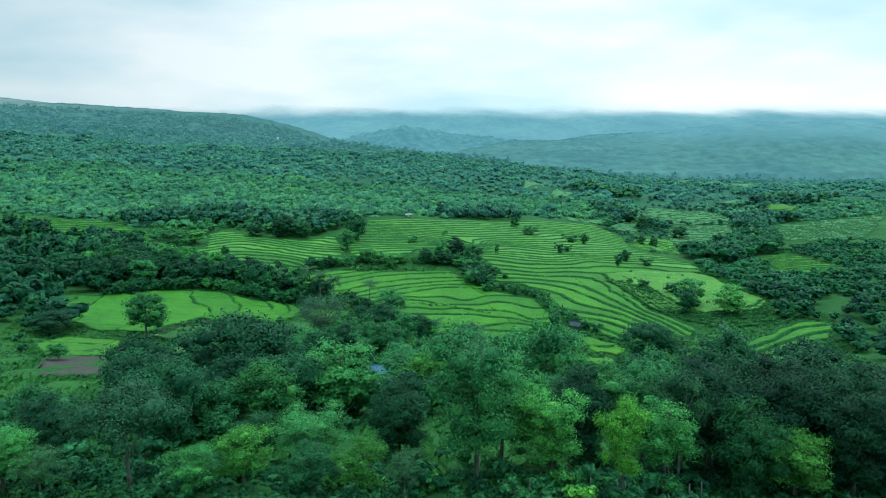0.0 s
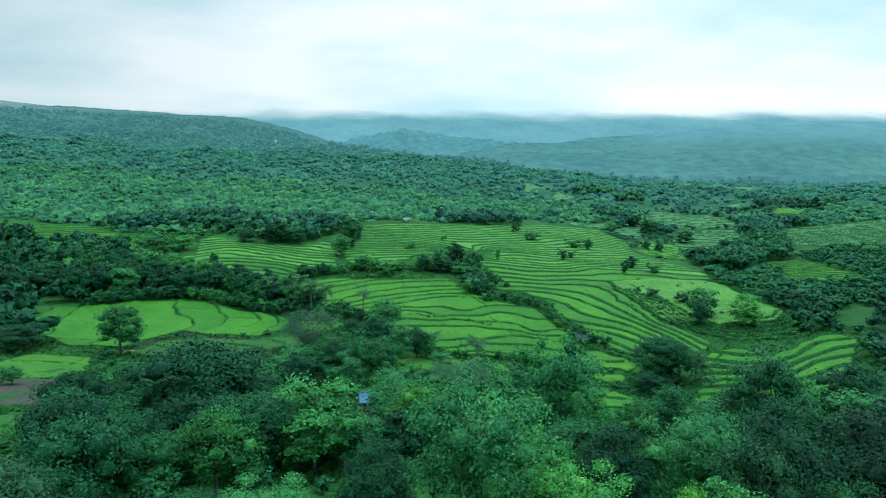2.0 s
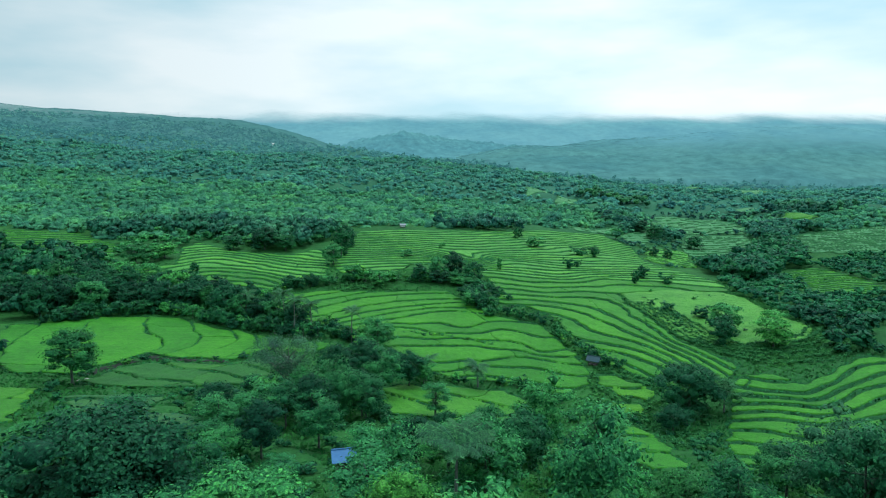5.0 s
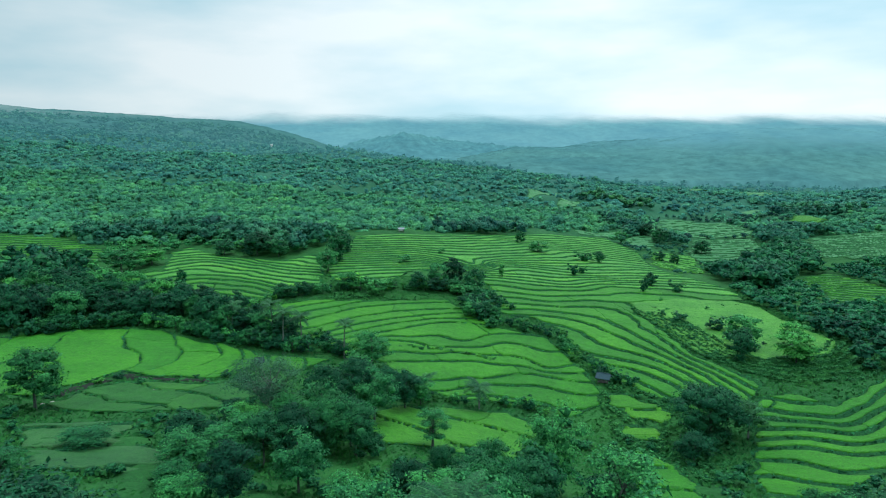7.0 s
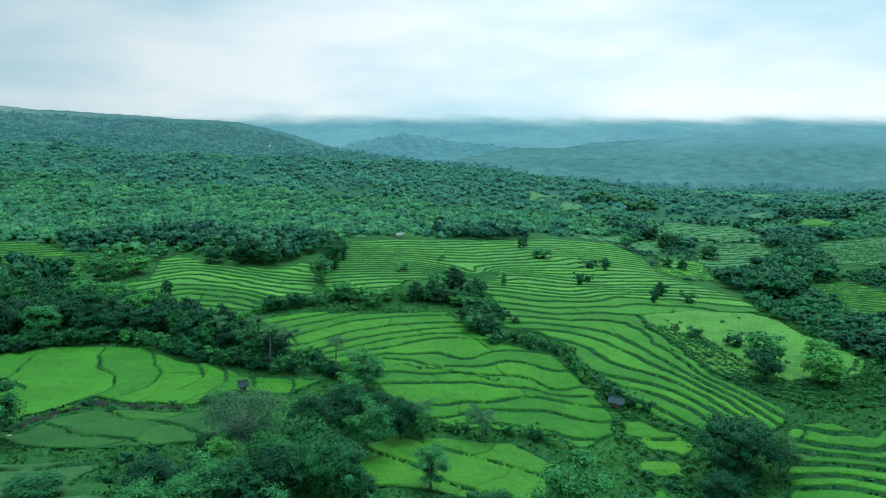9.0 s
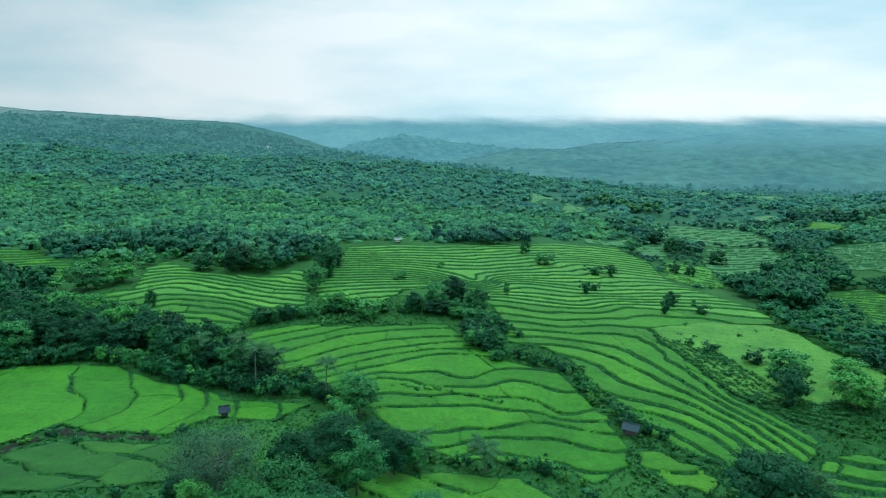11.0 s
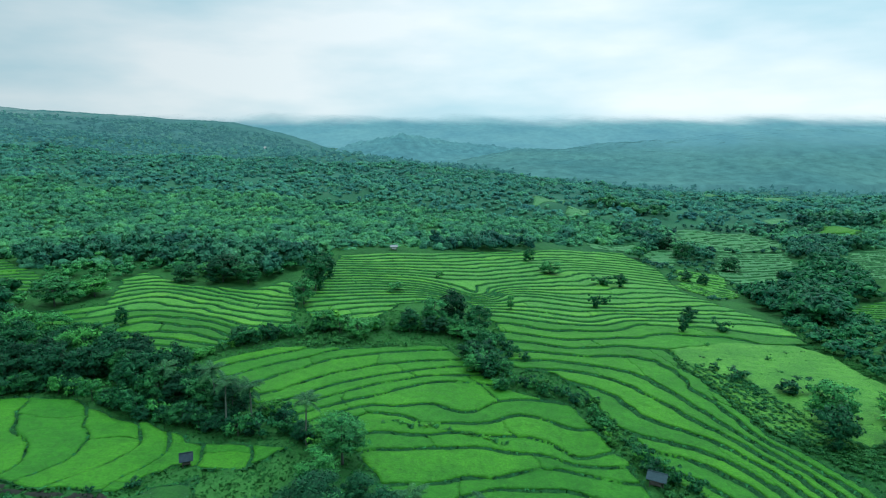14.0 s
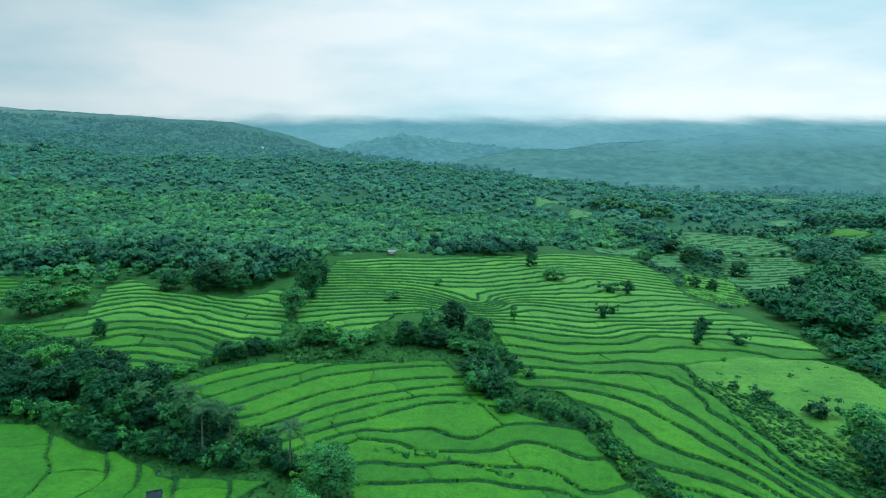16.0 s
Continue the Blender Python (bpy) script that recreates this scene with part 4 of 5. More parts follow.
along([(-68, 60), (-61, 74), (-54, 72.5), (-45, 74), (-38, 81)], 5.0, SHRUB, 0.8, 1.6, (1.2, 1.8), 0.8, "bushes on the bank")
scatter([(-118, 140), (-100, 146), (-84, 141), (-63, 130), (-56, 123), (-38, 111), (-30, 104), (-44, 99.5), (-55, 104), (-66, 112), (-78, 113), (-100, 104), (-122, 100)], 62, MID, 7, 11, (0.75, 1.0), 0.5, "grove beside the fields", 0.3, [0.84, 0.13, 0.03])
along([(63, 132), (68, 123), (72, 111), (75, 99), (83, 92), (95, 92)], 2.6, SHRUB[:2], 0.4, 1.3, (1.2, 2.0), 1.6, "bushes round the pasture")
scatter([(-14, -38), (30, -38), (62, -42), (75, 15), (52, 24), (24, 8), (4, 36), (-10, 10)], 44, BIG[:2] + MID[:2] + BIG[4:], 5, 9, (0.8, 1.05), 0.5, "trees below the slope", 0.9)
scatter([(-62, -42), (-14, -40), (-13, -10), (-40, -10), (-70, -8)], 26, BIG[:2] + BIG[4:5], 5, 8.5, (0.85, 1.1), 0.5, "trees below the slope", 0.9)
scatter([(-62, -42), (-14, -40), (-10, 10), (0, 40), (-26, 62), (-32, 68), (-46, 20), (-90, 15)], 32, BIG[:2] + MID[:2] + BIG[4:], 2.6, 4.6, (1.0, 1.4), 0.5, "trees below the slope", 0.9)
scatter([(-34, -53), (12, -53), (12, -46), (-34, -46)], 34, SHRUB, 0.8, 2.0, (0.8, 1.3), 0.25, "undergrowth on the slope")
for _ in range(26):
    x, y = rng.uniform(64, 99), rng.uniform(93, 147)
    if inside(np.array([x]), np.array([y]), [(64, 146), (80, 149), (99, 147), (99, 112), (95, 94), (71, 94), (66, 100)])[0] > 0:
        h = rng.uniform(0.7, 1.7)
        plant(SHRUB[rng.integers(2)], x, y, h, h * rng.uniform(1.0, 1.7), group="bushes on the spur")
for root, h0, w0 in NEAR + BIG + MID + SHRUB:
    for o in (root, *root.children_recursive):
        bpy.data.objects.remove(o)


# ---- woods on the hill: far too many trees to count ----
def wood(name, label, spots, hs, ws, clumps, count, size, mat, seed, core=0.7):
    """Many trees as one mesh: each a few clumps of leaf sprays over a short stem."""
    r = np.random.default_rng(seed)
    forms = []
    for _ in range(7):
        d = unit(clumps, r)
        c = d * r.uniform(0.3, 1, (clumps, 1)) * np.array([0.34, 0.34, 0.28]) + np.array([0, 0, 0.48])
        radii = np.stack([r.uniform(0.16, 0.26, clumps)] * 2 + [r.uniform(0.14, 0.22, clumps)], 1)
        v, f, cv, cf, nv = foliage(c, radii, count, size, r, 0.2, core, 0.7 if core > 0.8 else 0.5, (ICO, ICO_F) if clumps > 3 else (OCT, OCT_F))
        forms.append((np.concatenate([v, cv]), np.concatenate([f[:, [0, 1, 2]], f[:, [0, 2, 3]], cf + len(v)]), nv))
    V, F, N, base = [], [], [], 0
    pick = r.integers(len(forms), size=len(spots))
    turn = r.uniform(0, 6.28, len(spots))
    for k, (v, f, nv) in enumerate(forms):
        sel = np.where(pick == k)[0]
        ca, sa = np.cos(turn[sel])[:, None], np.sin(turn[sel])[:, None]
        x = (v[None, :, 0] * ca - v[None, :, 1] * sa) * ws[sel, None] + spots[sel, 0, None]
        y = (v[None, :, 0] * sa + v[None, :, 1] * ca) * ws[sel, None] + spots[sel, 1, None]
        z = v[None, :, 2] * hs[sel, None] + spots[sel, 2, None]
        V.append(np.stack([x, y, z], -1).reshape(-1, 3))
        N.append(np.stack([nv[None, :, 0] * ca - nv[None, :, 1] * sa, nv[None, :, 0] * sa + nv[None, :, 1] * ca, np.broadcast_to(nv[None, :, 2], x.shape)], -1).reshape(-1, 3))
        F.append((f[None] + len(v) * np.arange(len(sel))[:, None, None] + base).reshape(-1, 3))
        base += len(v) * len(sel)
    return tagged(new(name, mesh_of(name, np.concatenate(V), np.concatenate(F), mat, True, np.concatenate(N))), label, "woodland", kind="stuff")


EDGE = [(-500, 190), (-215, 225), (-188, 226), (-141, 213), (-124, 216), (-100, 226), (-84, 213), (-58, 215), (-44, 252), (-20, 266), (5, 268), (28, 298), (60, 322)]


def wood_spots(n, y0, y1, seed, east, gap):
    """Places for trees on the hill between two distances, thinner towards the east and in a few clearings."""
    r = np.random.default_rng(seed)
    y = np.sqrt(r.uniform(y0 ** 2, y1 ** 2, n * 6))
    x = r.uniform(-0.80, 0.84, n * 6) * (y + 75)
    ex, ey = np.array(EDGE, float).T
    ok = y > np.interp(x, ex, ey) + 2
    ok &= ~((x > 60) & (y < 335)) & ~((x > 0.11 * y) & (y > 840))
    thin = np.clip((x - 30 - 0.05 * y) / 80, 0, 1)
    ok &= r.random(len(x)) > thin * np.where(y < 480, 0.72, east) * (waves(x, y, 42, 77) < 0.25)
    ok &= ~((waves(x, y, 70, 78) > np.where(y > 430, 0.82, 0.95)) & (y > 320))
    for q in ZONES:
        ok &= inside(x, y, q.poly) < -2.5
    x, y = x[ok], y[ok]
    cell, out = collections.defaultdict(list), []
    for k in range(len(x)):
        i, j = int(x[k] // gap), int(y[k] // gap)
        if all((x[k] - a) ** 2 + (y[k] - b) ** 2 > gap * gap for p in (-1, 0, 1) for q in (-1, 0, 1) for a, b in cell[i + p, j + q]):
            cell[i, j].append((x[k], y[k]))
            out.append(k)
            if len(out) == n:
                break
    x, y = x[out], y[out]
    return np.stack([x, y, land(x, y) - 0.3], 1)


# Haze sits in each band's leaf material, stronger with distance.
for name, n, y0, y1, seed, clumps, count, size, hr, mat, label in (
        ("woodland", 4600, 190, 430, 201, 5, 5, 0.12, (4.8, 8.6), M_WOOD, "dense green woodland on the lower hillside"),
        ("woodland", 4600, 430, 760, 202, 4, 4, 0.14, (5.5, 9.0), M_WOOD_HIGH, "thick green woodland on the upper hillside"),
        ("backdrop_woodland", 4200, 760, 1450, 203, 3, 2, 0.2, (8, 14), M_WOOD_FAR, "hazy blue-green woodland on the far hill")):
    s = wood_spots(n, y0, y1, seed, 0.35, hr[0] * 0.78)
    r = np.random.default_rng(seed + 50)
    hs = r.uniform(*hr, len(s)) * (1 + 0.25 * waves(s[:, 0], s[:, 1], 90, 79))
    s[:, 2] -= 0.28 * hs
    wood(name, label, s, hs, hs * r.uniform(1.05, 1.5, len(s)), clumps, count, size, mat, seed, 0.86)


r = np.random.default_rng(204)
a, b = r.uniform(1, 34, 5200), r.uniform(0, RIDGE.shape[1] - 1.01, 5200)
i, j = a.astype(int), b.astype(int)
u, w = (a - i)[:, None], (b - j)[:, None]
s = (RIDGE[i, j] * (1 - w) + RIDGE[i, j + 1] * w) * (1 - u) + (RIDGE[i + 1, j] * (1 - w) + RIDGE[i + 1, j + 1] * w) * u
s = s[(s[:, 0] > -1000) & (np.abs(s[:, 0]) < 0.78 * (s[:, 1] + 90)) & (waves(s[:, 0], s[:, 1], 110, 80) < 0.75)]
hs = r.uniform(8, 15, len(s))
s[:, 2] -= 0.3 * hs
# The mist over these trees is emission in their leaf material.
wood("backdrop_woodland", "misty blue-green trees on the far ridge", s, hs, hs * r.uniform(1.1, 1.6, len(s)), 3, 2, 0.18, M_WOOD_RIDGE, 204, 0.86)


def spots_in(poly, n, gap, seed, off=1.5):
    """Random places in a polygon, not too close to one another and clear of the paddies."""
    r = np.random.default_rng(seed)
    p = np.array(poly, float)
    c = r.uniform(p.min(0), p.max(0), (n * 8, 2))
    ok = inside(c[:, 0], c[:, 1], poly) > 0
    for q in ZONES:
        ok &= inside(c[:, 0], c[:, 1], q.poly) < -off
    ok &= inside(c[:, 0], c[:, 1], SOIL) < -1.5
    for q in CLEAR:
        ok &= (inside(c[:, 0], c[:, 1], q) < 0) | (r.random(len(c)) < 0.12)
    out = []
    for x, y in c[ok]:
        if all((x - a) ** 2 + (y - b) ** 2 > gap * gap for a, b in out):
            out.append((x, y))
        if len(out) == n:
            break
    out = np.array(out)
    return np.concatenate([out, land(out[:, 0], out[:, 1])[:, None] - 0.25], 1)


# overgrown rows on the flank of the spur
row_spots = []
for k in np.arange(0, 9.5, 1.85):
    line = np.array([(61.5 + 1.0 * k, 136 - 1.4 * k), (63.5 + 1.0 * k, 116), (65.5 + 1.0 * k, 99), (69.5 + 0.9 * k, 86 + 0.4 * k), (76 + 0.8 * k, 76 + 1.7 * k), (91 + 0.4 * k, 76 + 2.1 * k), (108, 86 + 2.5 * k)])
    t = np.linspace(0, 6, 300)
    rx = np.interp(t, range(7), line[:, 0]) + rng.normal(size=300) * 0.32
    ry = np.interp(t, range(7), line[:, 1]) + rng.normal(size=300) * 0.3
    row_spots.append(np.stack([rx, ry, land(rx, ry) + 0.12], 1))
row_spots = np.concatenate(row_spots)
row_spots = row_spots[np.all([inside(row_spots[:, 0], row_spots[:, 1], q.poly) < -0.3 for q in ZONES if q.rice is not M_MEADOW], axis=0)]
hs = rng.uniform(0.3, 0.85, len(row_spots))
wood("scrub", "rows of weeds on overgrown terraces", row_spots, hs, hs * rng.uniform(1.3, 2.2, len(hs)), 3, 9, 0.2, M_WEED, 409, 0.5)

for poly, n, gap, hr, ratio, clumps, count, size, mat, name, label, seed in (
        ([(110, 176), (101, 127), (105, 101), (122, 104), (140, 90), (190, 110), (225, 200), (200, 230), (175, 226), (160, 203), (150, 205), (125, 185)], 620, 2.6, (2.2, 5.0), (1.0, 1.5), 6, 10, 0.13, M_GROVE, "scrub", "dark leafy scrub on the slope of the side valley", 401),
        ([(140, 262), (116, 192), (122, 172), (152, 202), (178, 232), (200, 278), (194, 312), (168, 302), (148, 296)], 170, 4.6, (7, 11), (0.95, 1.25), 12, 16, 0.10, M_GROVE, "woodland", "dark green grove in the gully of the side valley", 411),
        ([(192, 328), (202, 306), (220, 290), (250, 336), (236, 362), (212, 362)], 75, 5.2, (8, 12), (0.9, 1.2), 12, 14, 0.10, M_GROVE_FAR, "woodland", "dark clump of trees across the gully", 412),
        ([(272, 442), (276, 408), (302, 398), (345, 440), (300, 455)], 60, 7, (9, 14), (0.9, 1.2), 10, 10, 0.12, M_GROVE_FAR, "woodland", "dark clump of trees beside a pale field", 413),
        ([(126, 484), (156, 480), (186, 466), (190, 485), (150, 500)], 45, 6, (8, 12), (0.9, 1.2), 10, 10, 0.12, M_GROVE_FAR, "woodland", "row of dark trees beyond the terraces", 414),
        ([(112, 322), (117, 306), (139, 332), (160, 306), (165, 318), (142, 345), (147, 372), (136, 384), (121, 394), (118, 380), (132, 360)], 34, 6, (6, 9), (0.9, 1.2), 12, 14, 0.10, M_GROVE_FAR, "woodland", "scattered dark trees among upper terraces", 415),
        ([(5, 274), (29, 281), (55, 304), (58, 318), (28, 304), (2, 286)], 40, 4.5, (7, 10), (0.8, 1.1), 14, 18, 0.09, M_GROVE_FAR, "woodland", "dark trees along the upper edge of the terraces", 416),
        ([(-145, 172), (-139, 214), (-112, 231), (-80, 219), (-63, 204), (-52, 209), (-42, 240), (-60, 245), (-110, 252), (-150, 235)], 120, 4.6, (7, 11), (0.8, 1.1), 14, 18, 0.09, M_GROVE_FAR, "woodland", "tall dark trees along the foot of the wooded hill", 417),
        ([(100, 20), (92, 30), (95, 75), (92, 85), (106, 128), (170, 90), (160, 10), (75, -10)], 180, 3.6, (2.8, 6.5), (1.0, 1.4), 10, 14, 0.10, M_GROVE, "woodland", "mixed green trees on the eastern bank", 402),
        ([(-140, 150), (-104, 146), (-113, 165), (-97, 176), (-104, 203), (-98, 216), (-60, 200), (-50, 210), (-38, 235), (-30, 250), (-140, 228), (-200, 205)], 150, 3.5, (2.5, 6), (1.1, 1.5), 10, 16, 0.09, M_LEAF, "woodland", "mixed trees and scrub under the wooded hill", 403),
        ([(-190, 190), (-122, 182), (-108, 150), (-100, 104), (-104, 92), (-84, 58), (-96, 40), (-150, 20), (-230, 120), (-230, 230)], 330, 4.4, (5, 10), (0.9, 1.2), 10, 11, 0.11, M_GROVE, "woodland", "dense dark grove beyond the western field", 404),
        ([(-62, -52), (62, -52), (95, 20), (66, 30), (40, 60), (24, 66), (20, 36), (-30, 70), (-60, 56), (-100, 40), (-110, 0)], 500, 2.2, (1.2, 3.2), (1.0, 1.6), 6, 11, 0.095, M_LEAF_DARK, "undergrowth", "tangled green undergrowth on the near slope", 405),
        ([(-34, -54), (14, -54), (14, -46), (-34, -44)], 520, 0.65, (0.5, 1.5), (1.0, 1.6), 6, 16, 0.10, M_LEAF_DARK, "undergrowth", "thick leafy undergrowth and young saplings", 408),
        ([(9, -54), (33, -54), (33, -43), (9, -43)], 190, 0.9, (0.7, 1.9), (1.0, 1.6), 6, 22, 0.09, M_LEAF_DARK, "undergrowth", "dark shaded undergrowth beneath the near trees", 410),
        ([(108, 216), (140, 256), (149, 300), (168, 350), (152, 372), (120, 345), (112, 305), (111, 262)], 150, 2.6, (1.5, 4.0), (1.0, 1.5), 7, 9, 0.14, M_GROVE_FAR, "scrub", "dark bushes between the upper terraces", 419),
        ([(196, 330), (225, 372), (258, 375), (262, 440), (180, 440), (150, 400), (158, 352)], 120, 3.5, (2.0, 5.0), (1.0, 1.4), 7, 9, 0.14, M_GROVE_FAR, "scrub", "bushes and small trees between far terraces", 420),
        ([(40, 88), (47, 82), (53, 66), (56, 60), (50, 46), (44, 36), (37, 40), (34, 60), (36, 76)], 300, 1.1, (0.6, 1.7), (1.1, 1.6), 7, 12, 0.12, M_WEED, "scrub", "weedy scrub on the bank below the field hut", 418),
        ([(-34, 168), (-20, 150), (6, 142), (14, 128), (24, 118), (36, 110), (46, 84), (40, 84), (30, 106), (10, 128), (4, 144), (-30, 141)], 420, 1.0, (0.6, 1.8), (1.1, 1.7), 7, 12, 0.12, M_WEED, "scrub", "weedy scrub on the banks between the fields", 407)):
    s = spots_in(poly, n, gap, seed, 0.6 * hr[1] * 0.5)
    r = np.random.default_rng(seed)
    hs = r.uniform(*hr, len(s))
    wood(name, label, s, hs, hs * r.uniform(*ratio, len(s)), clumps, count, size, mat, seed)


# ---- rough stakes of a fence at the foot of the near slope ----
for k, x in enumerate((2.6, 3.3, 4.2, 7.9, 8.7, 9.5, 10.2, 11.9, 13.9, 14.7)):
    bm = bmesh.new()
    hgt, lean = rng.uniform(1.0, 1.5), rng.uniform(-0.15, 0.15, 2)
    tube(bm, [(0, 0, -0.3), (lean[0] * 0.5, lean[1] * 0.5, hgt * 0.5), (lean[0], lean[1], hgt)], [0.05, 0.042, 0.03], 6)
    stake = tagged(new("fence_stake", bm_mesh("fence_stake", bm, M_BARK_PALE, True)), "thin weathered pale wooden fence stake", "stake", group="stakes of the fence")
    stake.location = (x, -50.2 + rng.uniform(-0.3, 0.3), at_ground(x, -50.2))


# ---- palms ----
def make_palm(x, y, h, seed, spread=2.6, rise=-0.25):
    r = np.random.default_rng(seed)
    root = tagged(new("coconut_palm"), "tall coconut palm with drooping feathered fronds", "palm", "palms among the fields")
    root.location = (x, y, at_ground(x, y) - 0.1)
    lean = r.uniform(-0.06, 0.06, 2) * h
    bm = bmesh.new()
    tube(bm, [(lean[0] * t ** 2, lean[1] * t ** 2, h * t - 0.2 * (t == 0)) for t in np.linspace(0, 1, 9)], [0.19 - 0.08 * t for t in np.linspace(0, 1, 9)], 8)
    part("trunk", bm_mesh("trunk", bm, M_BARK_PALE, True), root)
    top = np.array([lean[0], lean[1], h])
    for k in range(22):
        a, up, ln = 6.283 * k / 22 * 2.6 + r.uniform(-0.2, 0.2), r.uniform(rise, 1.4), spread * r.uniform(0.85, 1.15)
        out = np.array([math.cos(a), math.sin(a), 0])
        side = np.array([-math.sin(a), math.cos(a), 0])
        mid = [top + out * ln * t * math.cos(up * (1 - t) * 0.9) + np.array([0, 0, ln * (t * math.sin(up) - 0.55 * t * t)]) for t in np.linspace(0, 1, 9)]
        v, f = [], []
        for j, (p, q) in enumerate(zip(mid, mid[1:])):
            wd = 0.62 * spread / 2.6 * math.sin(math.pi * min(1, (j + 1.3) / 9.5)) + 0.06
            for sg in (-1, 1):
                for e in (0, 0.5):
                    b0, b1 = p + (q - p) * e, p + (q - p) * (e + 0.47)
                    tip = (b0 + b1) / 2 + side * sg * wd + out * wd * 0.35 + np.array([0, 0, -0.42 * wd])
                    n = len(v)
                    v += [b0, b1, tip + (q - p) * 0.2, tip]
                    f.append((n, n + 1, n + 2, n + 3))
            n = len(v)
            v += [p - side * 0.03, p + side * 0.03, q + side * 0.03, q - side * 0.03]
            f.append((n, n + 1, n + 2, n + 3))
        part("frond", mesh_of("frond", v, f, M_PALM), root)
    return root


for k, (x, y, h, sp) in enumerate([(-33.8, 97, 9.6, 2.7), (-30, 99.5, 8.0, 2.6), (-19, 93.2, 8.2, 2.6), (10.5, 70, 4.6, 3.0), (-0.5, 72, 4.6, 2.6), (-49, 108, 7.5, 2.6), (-37.5, 103, 9.5, 2.6), (2.5, -6, 7.0, 3.6)]):
    make_palm(x, y, h, 300 + k, sp, 0.7 if sp > 3.2 else -0.25)


# ---- huts ----
def slab(name, corners, thick, mat):
    bm = bmesh.new()
    a = [bm.verts.new(c) for c in corners]
    nrm = (a[1].co - a[0].co).cross(a[2].co - a[0].co).normalized() * thick
    b = [bm.verts.new(c.co - nrm) for c in a]
    bm.faces.new(a)
    bm.faces.new(b[::-1])
    for i in range(len(a)):
        j = (i + 1) % len(a)
        bm.faces.new((a[i], b[i], b[j], a[j]))
    bmesh.ops.recalc_face_normals(bm, faces=bm.faces)
    return bm_mesh(name, bm, mat)


def box(name, size, at, mat, bevel=0.02):
    bm = bmesh.new()
    bmesh.ops.create_cube(bm, size=1)
    bmesh.ops.scale(bm, vec=size, verts=bm.verts)
    bmesh.ops.bevel(bm, geom=bm.edges[:], offset=bevel, segments=1, affect="EDGES")
    bmesh.ops.translate(bm, vec=at, verts=bm.verts)
    return bm_mesh(name, bm, mat)


def make_hut(name, label, x, y, turn, w, d, eave, top, roof, wall, walls=True):
    root = tagged(new(name), label, "hut")
    root.matrix_world = pose(x, y, at_ground(x, y), 0, 0, turn)
    for sx in (-1, 1):
        for sy in (-1, 1):
            part("post", box("post", (0.14, 0.14, eave + 0.5), (sx * (w / 2 - 0.1), sy * (d / 2 - 0.1), eave / 2 - 0.2), M_TIMBER), root)
    part("floor", box("floor", (w - 0.1, d - 0.1, 0.1), (0, 0, 0.55), M_TIMBER), root)
    if walls:
        for sy in (-1, 1):
            part("wall", box("wall", (w - 0.35, 0.06, eave - 0.7), (0, sy * (d / 2 - 0.1), 0.6 + (eave - 0.7) / 2), wall), root)
        part("wall", box("wall", (0.06, d - 0.35, eave - 0.7), (-(w / 2 - 0.1), 0, 0.6 + (eave - 0.7) / 2), wall), root)
    o = 0.45
    for sy in (-1, 1):
        c = [(-w / 2 - o, sy * (d / 2 + o), eave - 0.15), (w / 2 + o, sy * (d / 2 + o), eave - 0.15), (w / 2 + o, 0, top), (-w / 2 - o, 0, top)]
        part("roof", slab("roof", c if sy < 0 else c[::-1], 0.12, roof), root)
    tube_bm = bmesh.new()
    tube(tube_bm, [(-w / 2 - o, 0, top + 0.03), (w / 2 + o, 0, top + 0.03)], [0.09, 0.09], 6)
    part("ridge_cap", bm_mesh("ridge_cap", tube_bm, roof), root)
    return root


make_hut("field_hut", "small open field hut with grey thatched roof", 39, 84, -32, 2.3, 1.7, 1.7, 2.5, M_THATCH, M_TIMBER, False)
make_hut("field_hut", "small dark field hut with grey sheet roof", -36, 84, 20, 1.2, 1.1, 1.4, 2.3, M_SLATE, M_TIMBER)
make_hut("slope_hut", "hut with bright blue sheet roof among trees", -9, 6.6, 12, 2.3, 1.7, 2.7, 3.5, M_BLUE, M_TIMBER)
make_hut("farmhouse", "small white farmhouse below the wooded hill", -13, 261, 10, 2.3, 1.8, 1.7, 2.2, M_SHEET, M_WHITE)
make_hut("farmhouse", "white-roofed shed among trees in the valley", 206, 301, -20, 1.7, 1.4, 1.3, 1.6, M_SHEET, M_WHITE)
make_hut("farmhouse", "far white farmhouse on the hill", -247, 968, 0, 2.6, 2.4, 4.2, 5.2, M_WHITE, M_WHITE)
make_hut("farmhouse", "far white farmhouse in the woods", -500, 990, 0, 2.8, 2.4, 4.0, 5.0, M_WHITE, M_WHITE)
make_hut("farmhouse", "tiny white house at the valley head", 206, 1290, 0, 5, 4, 7.0, 9, M_WHITE, M_WHITE)

# a pale log lies on the bank, stones beside the pool, a white tarpaulin hangs by the gully
log_bm = bmesh.new()
tube(log_bm, [(-1.2, 0.4, 0.1), (-0.4, 0.1, 0.22), (0.5, -0.1, 0.22), (1.3, -0.5, 0.12)], [0.13, 0.15, 0.13, 0.08], 8)
log = tagged(new("fallen_log", bm_mesh("fallen_log", log_bm, M_STONE, True)), "pale bleached log lying on a field bank", "log")
log.location = (-51.4, 67, at_ground(-51.4, 67))
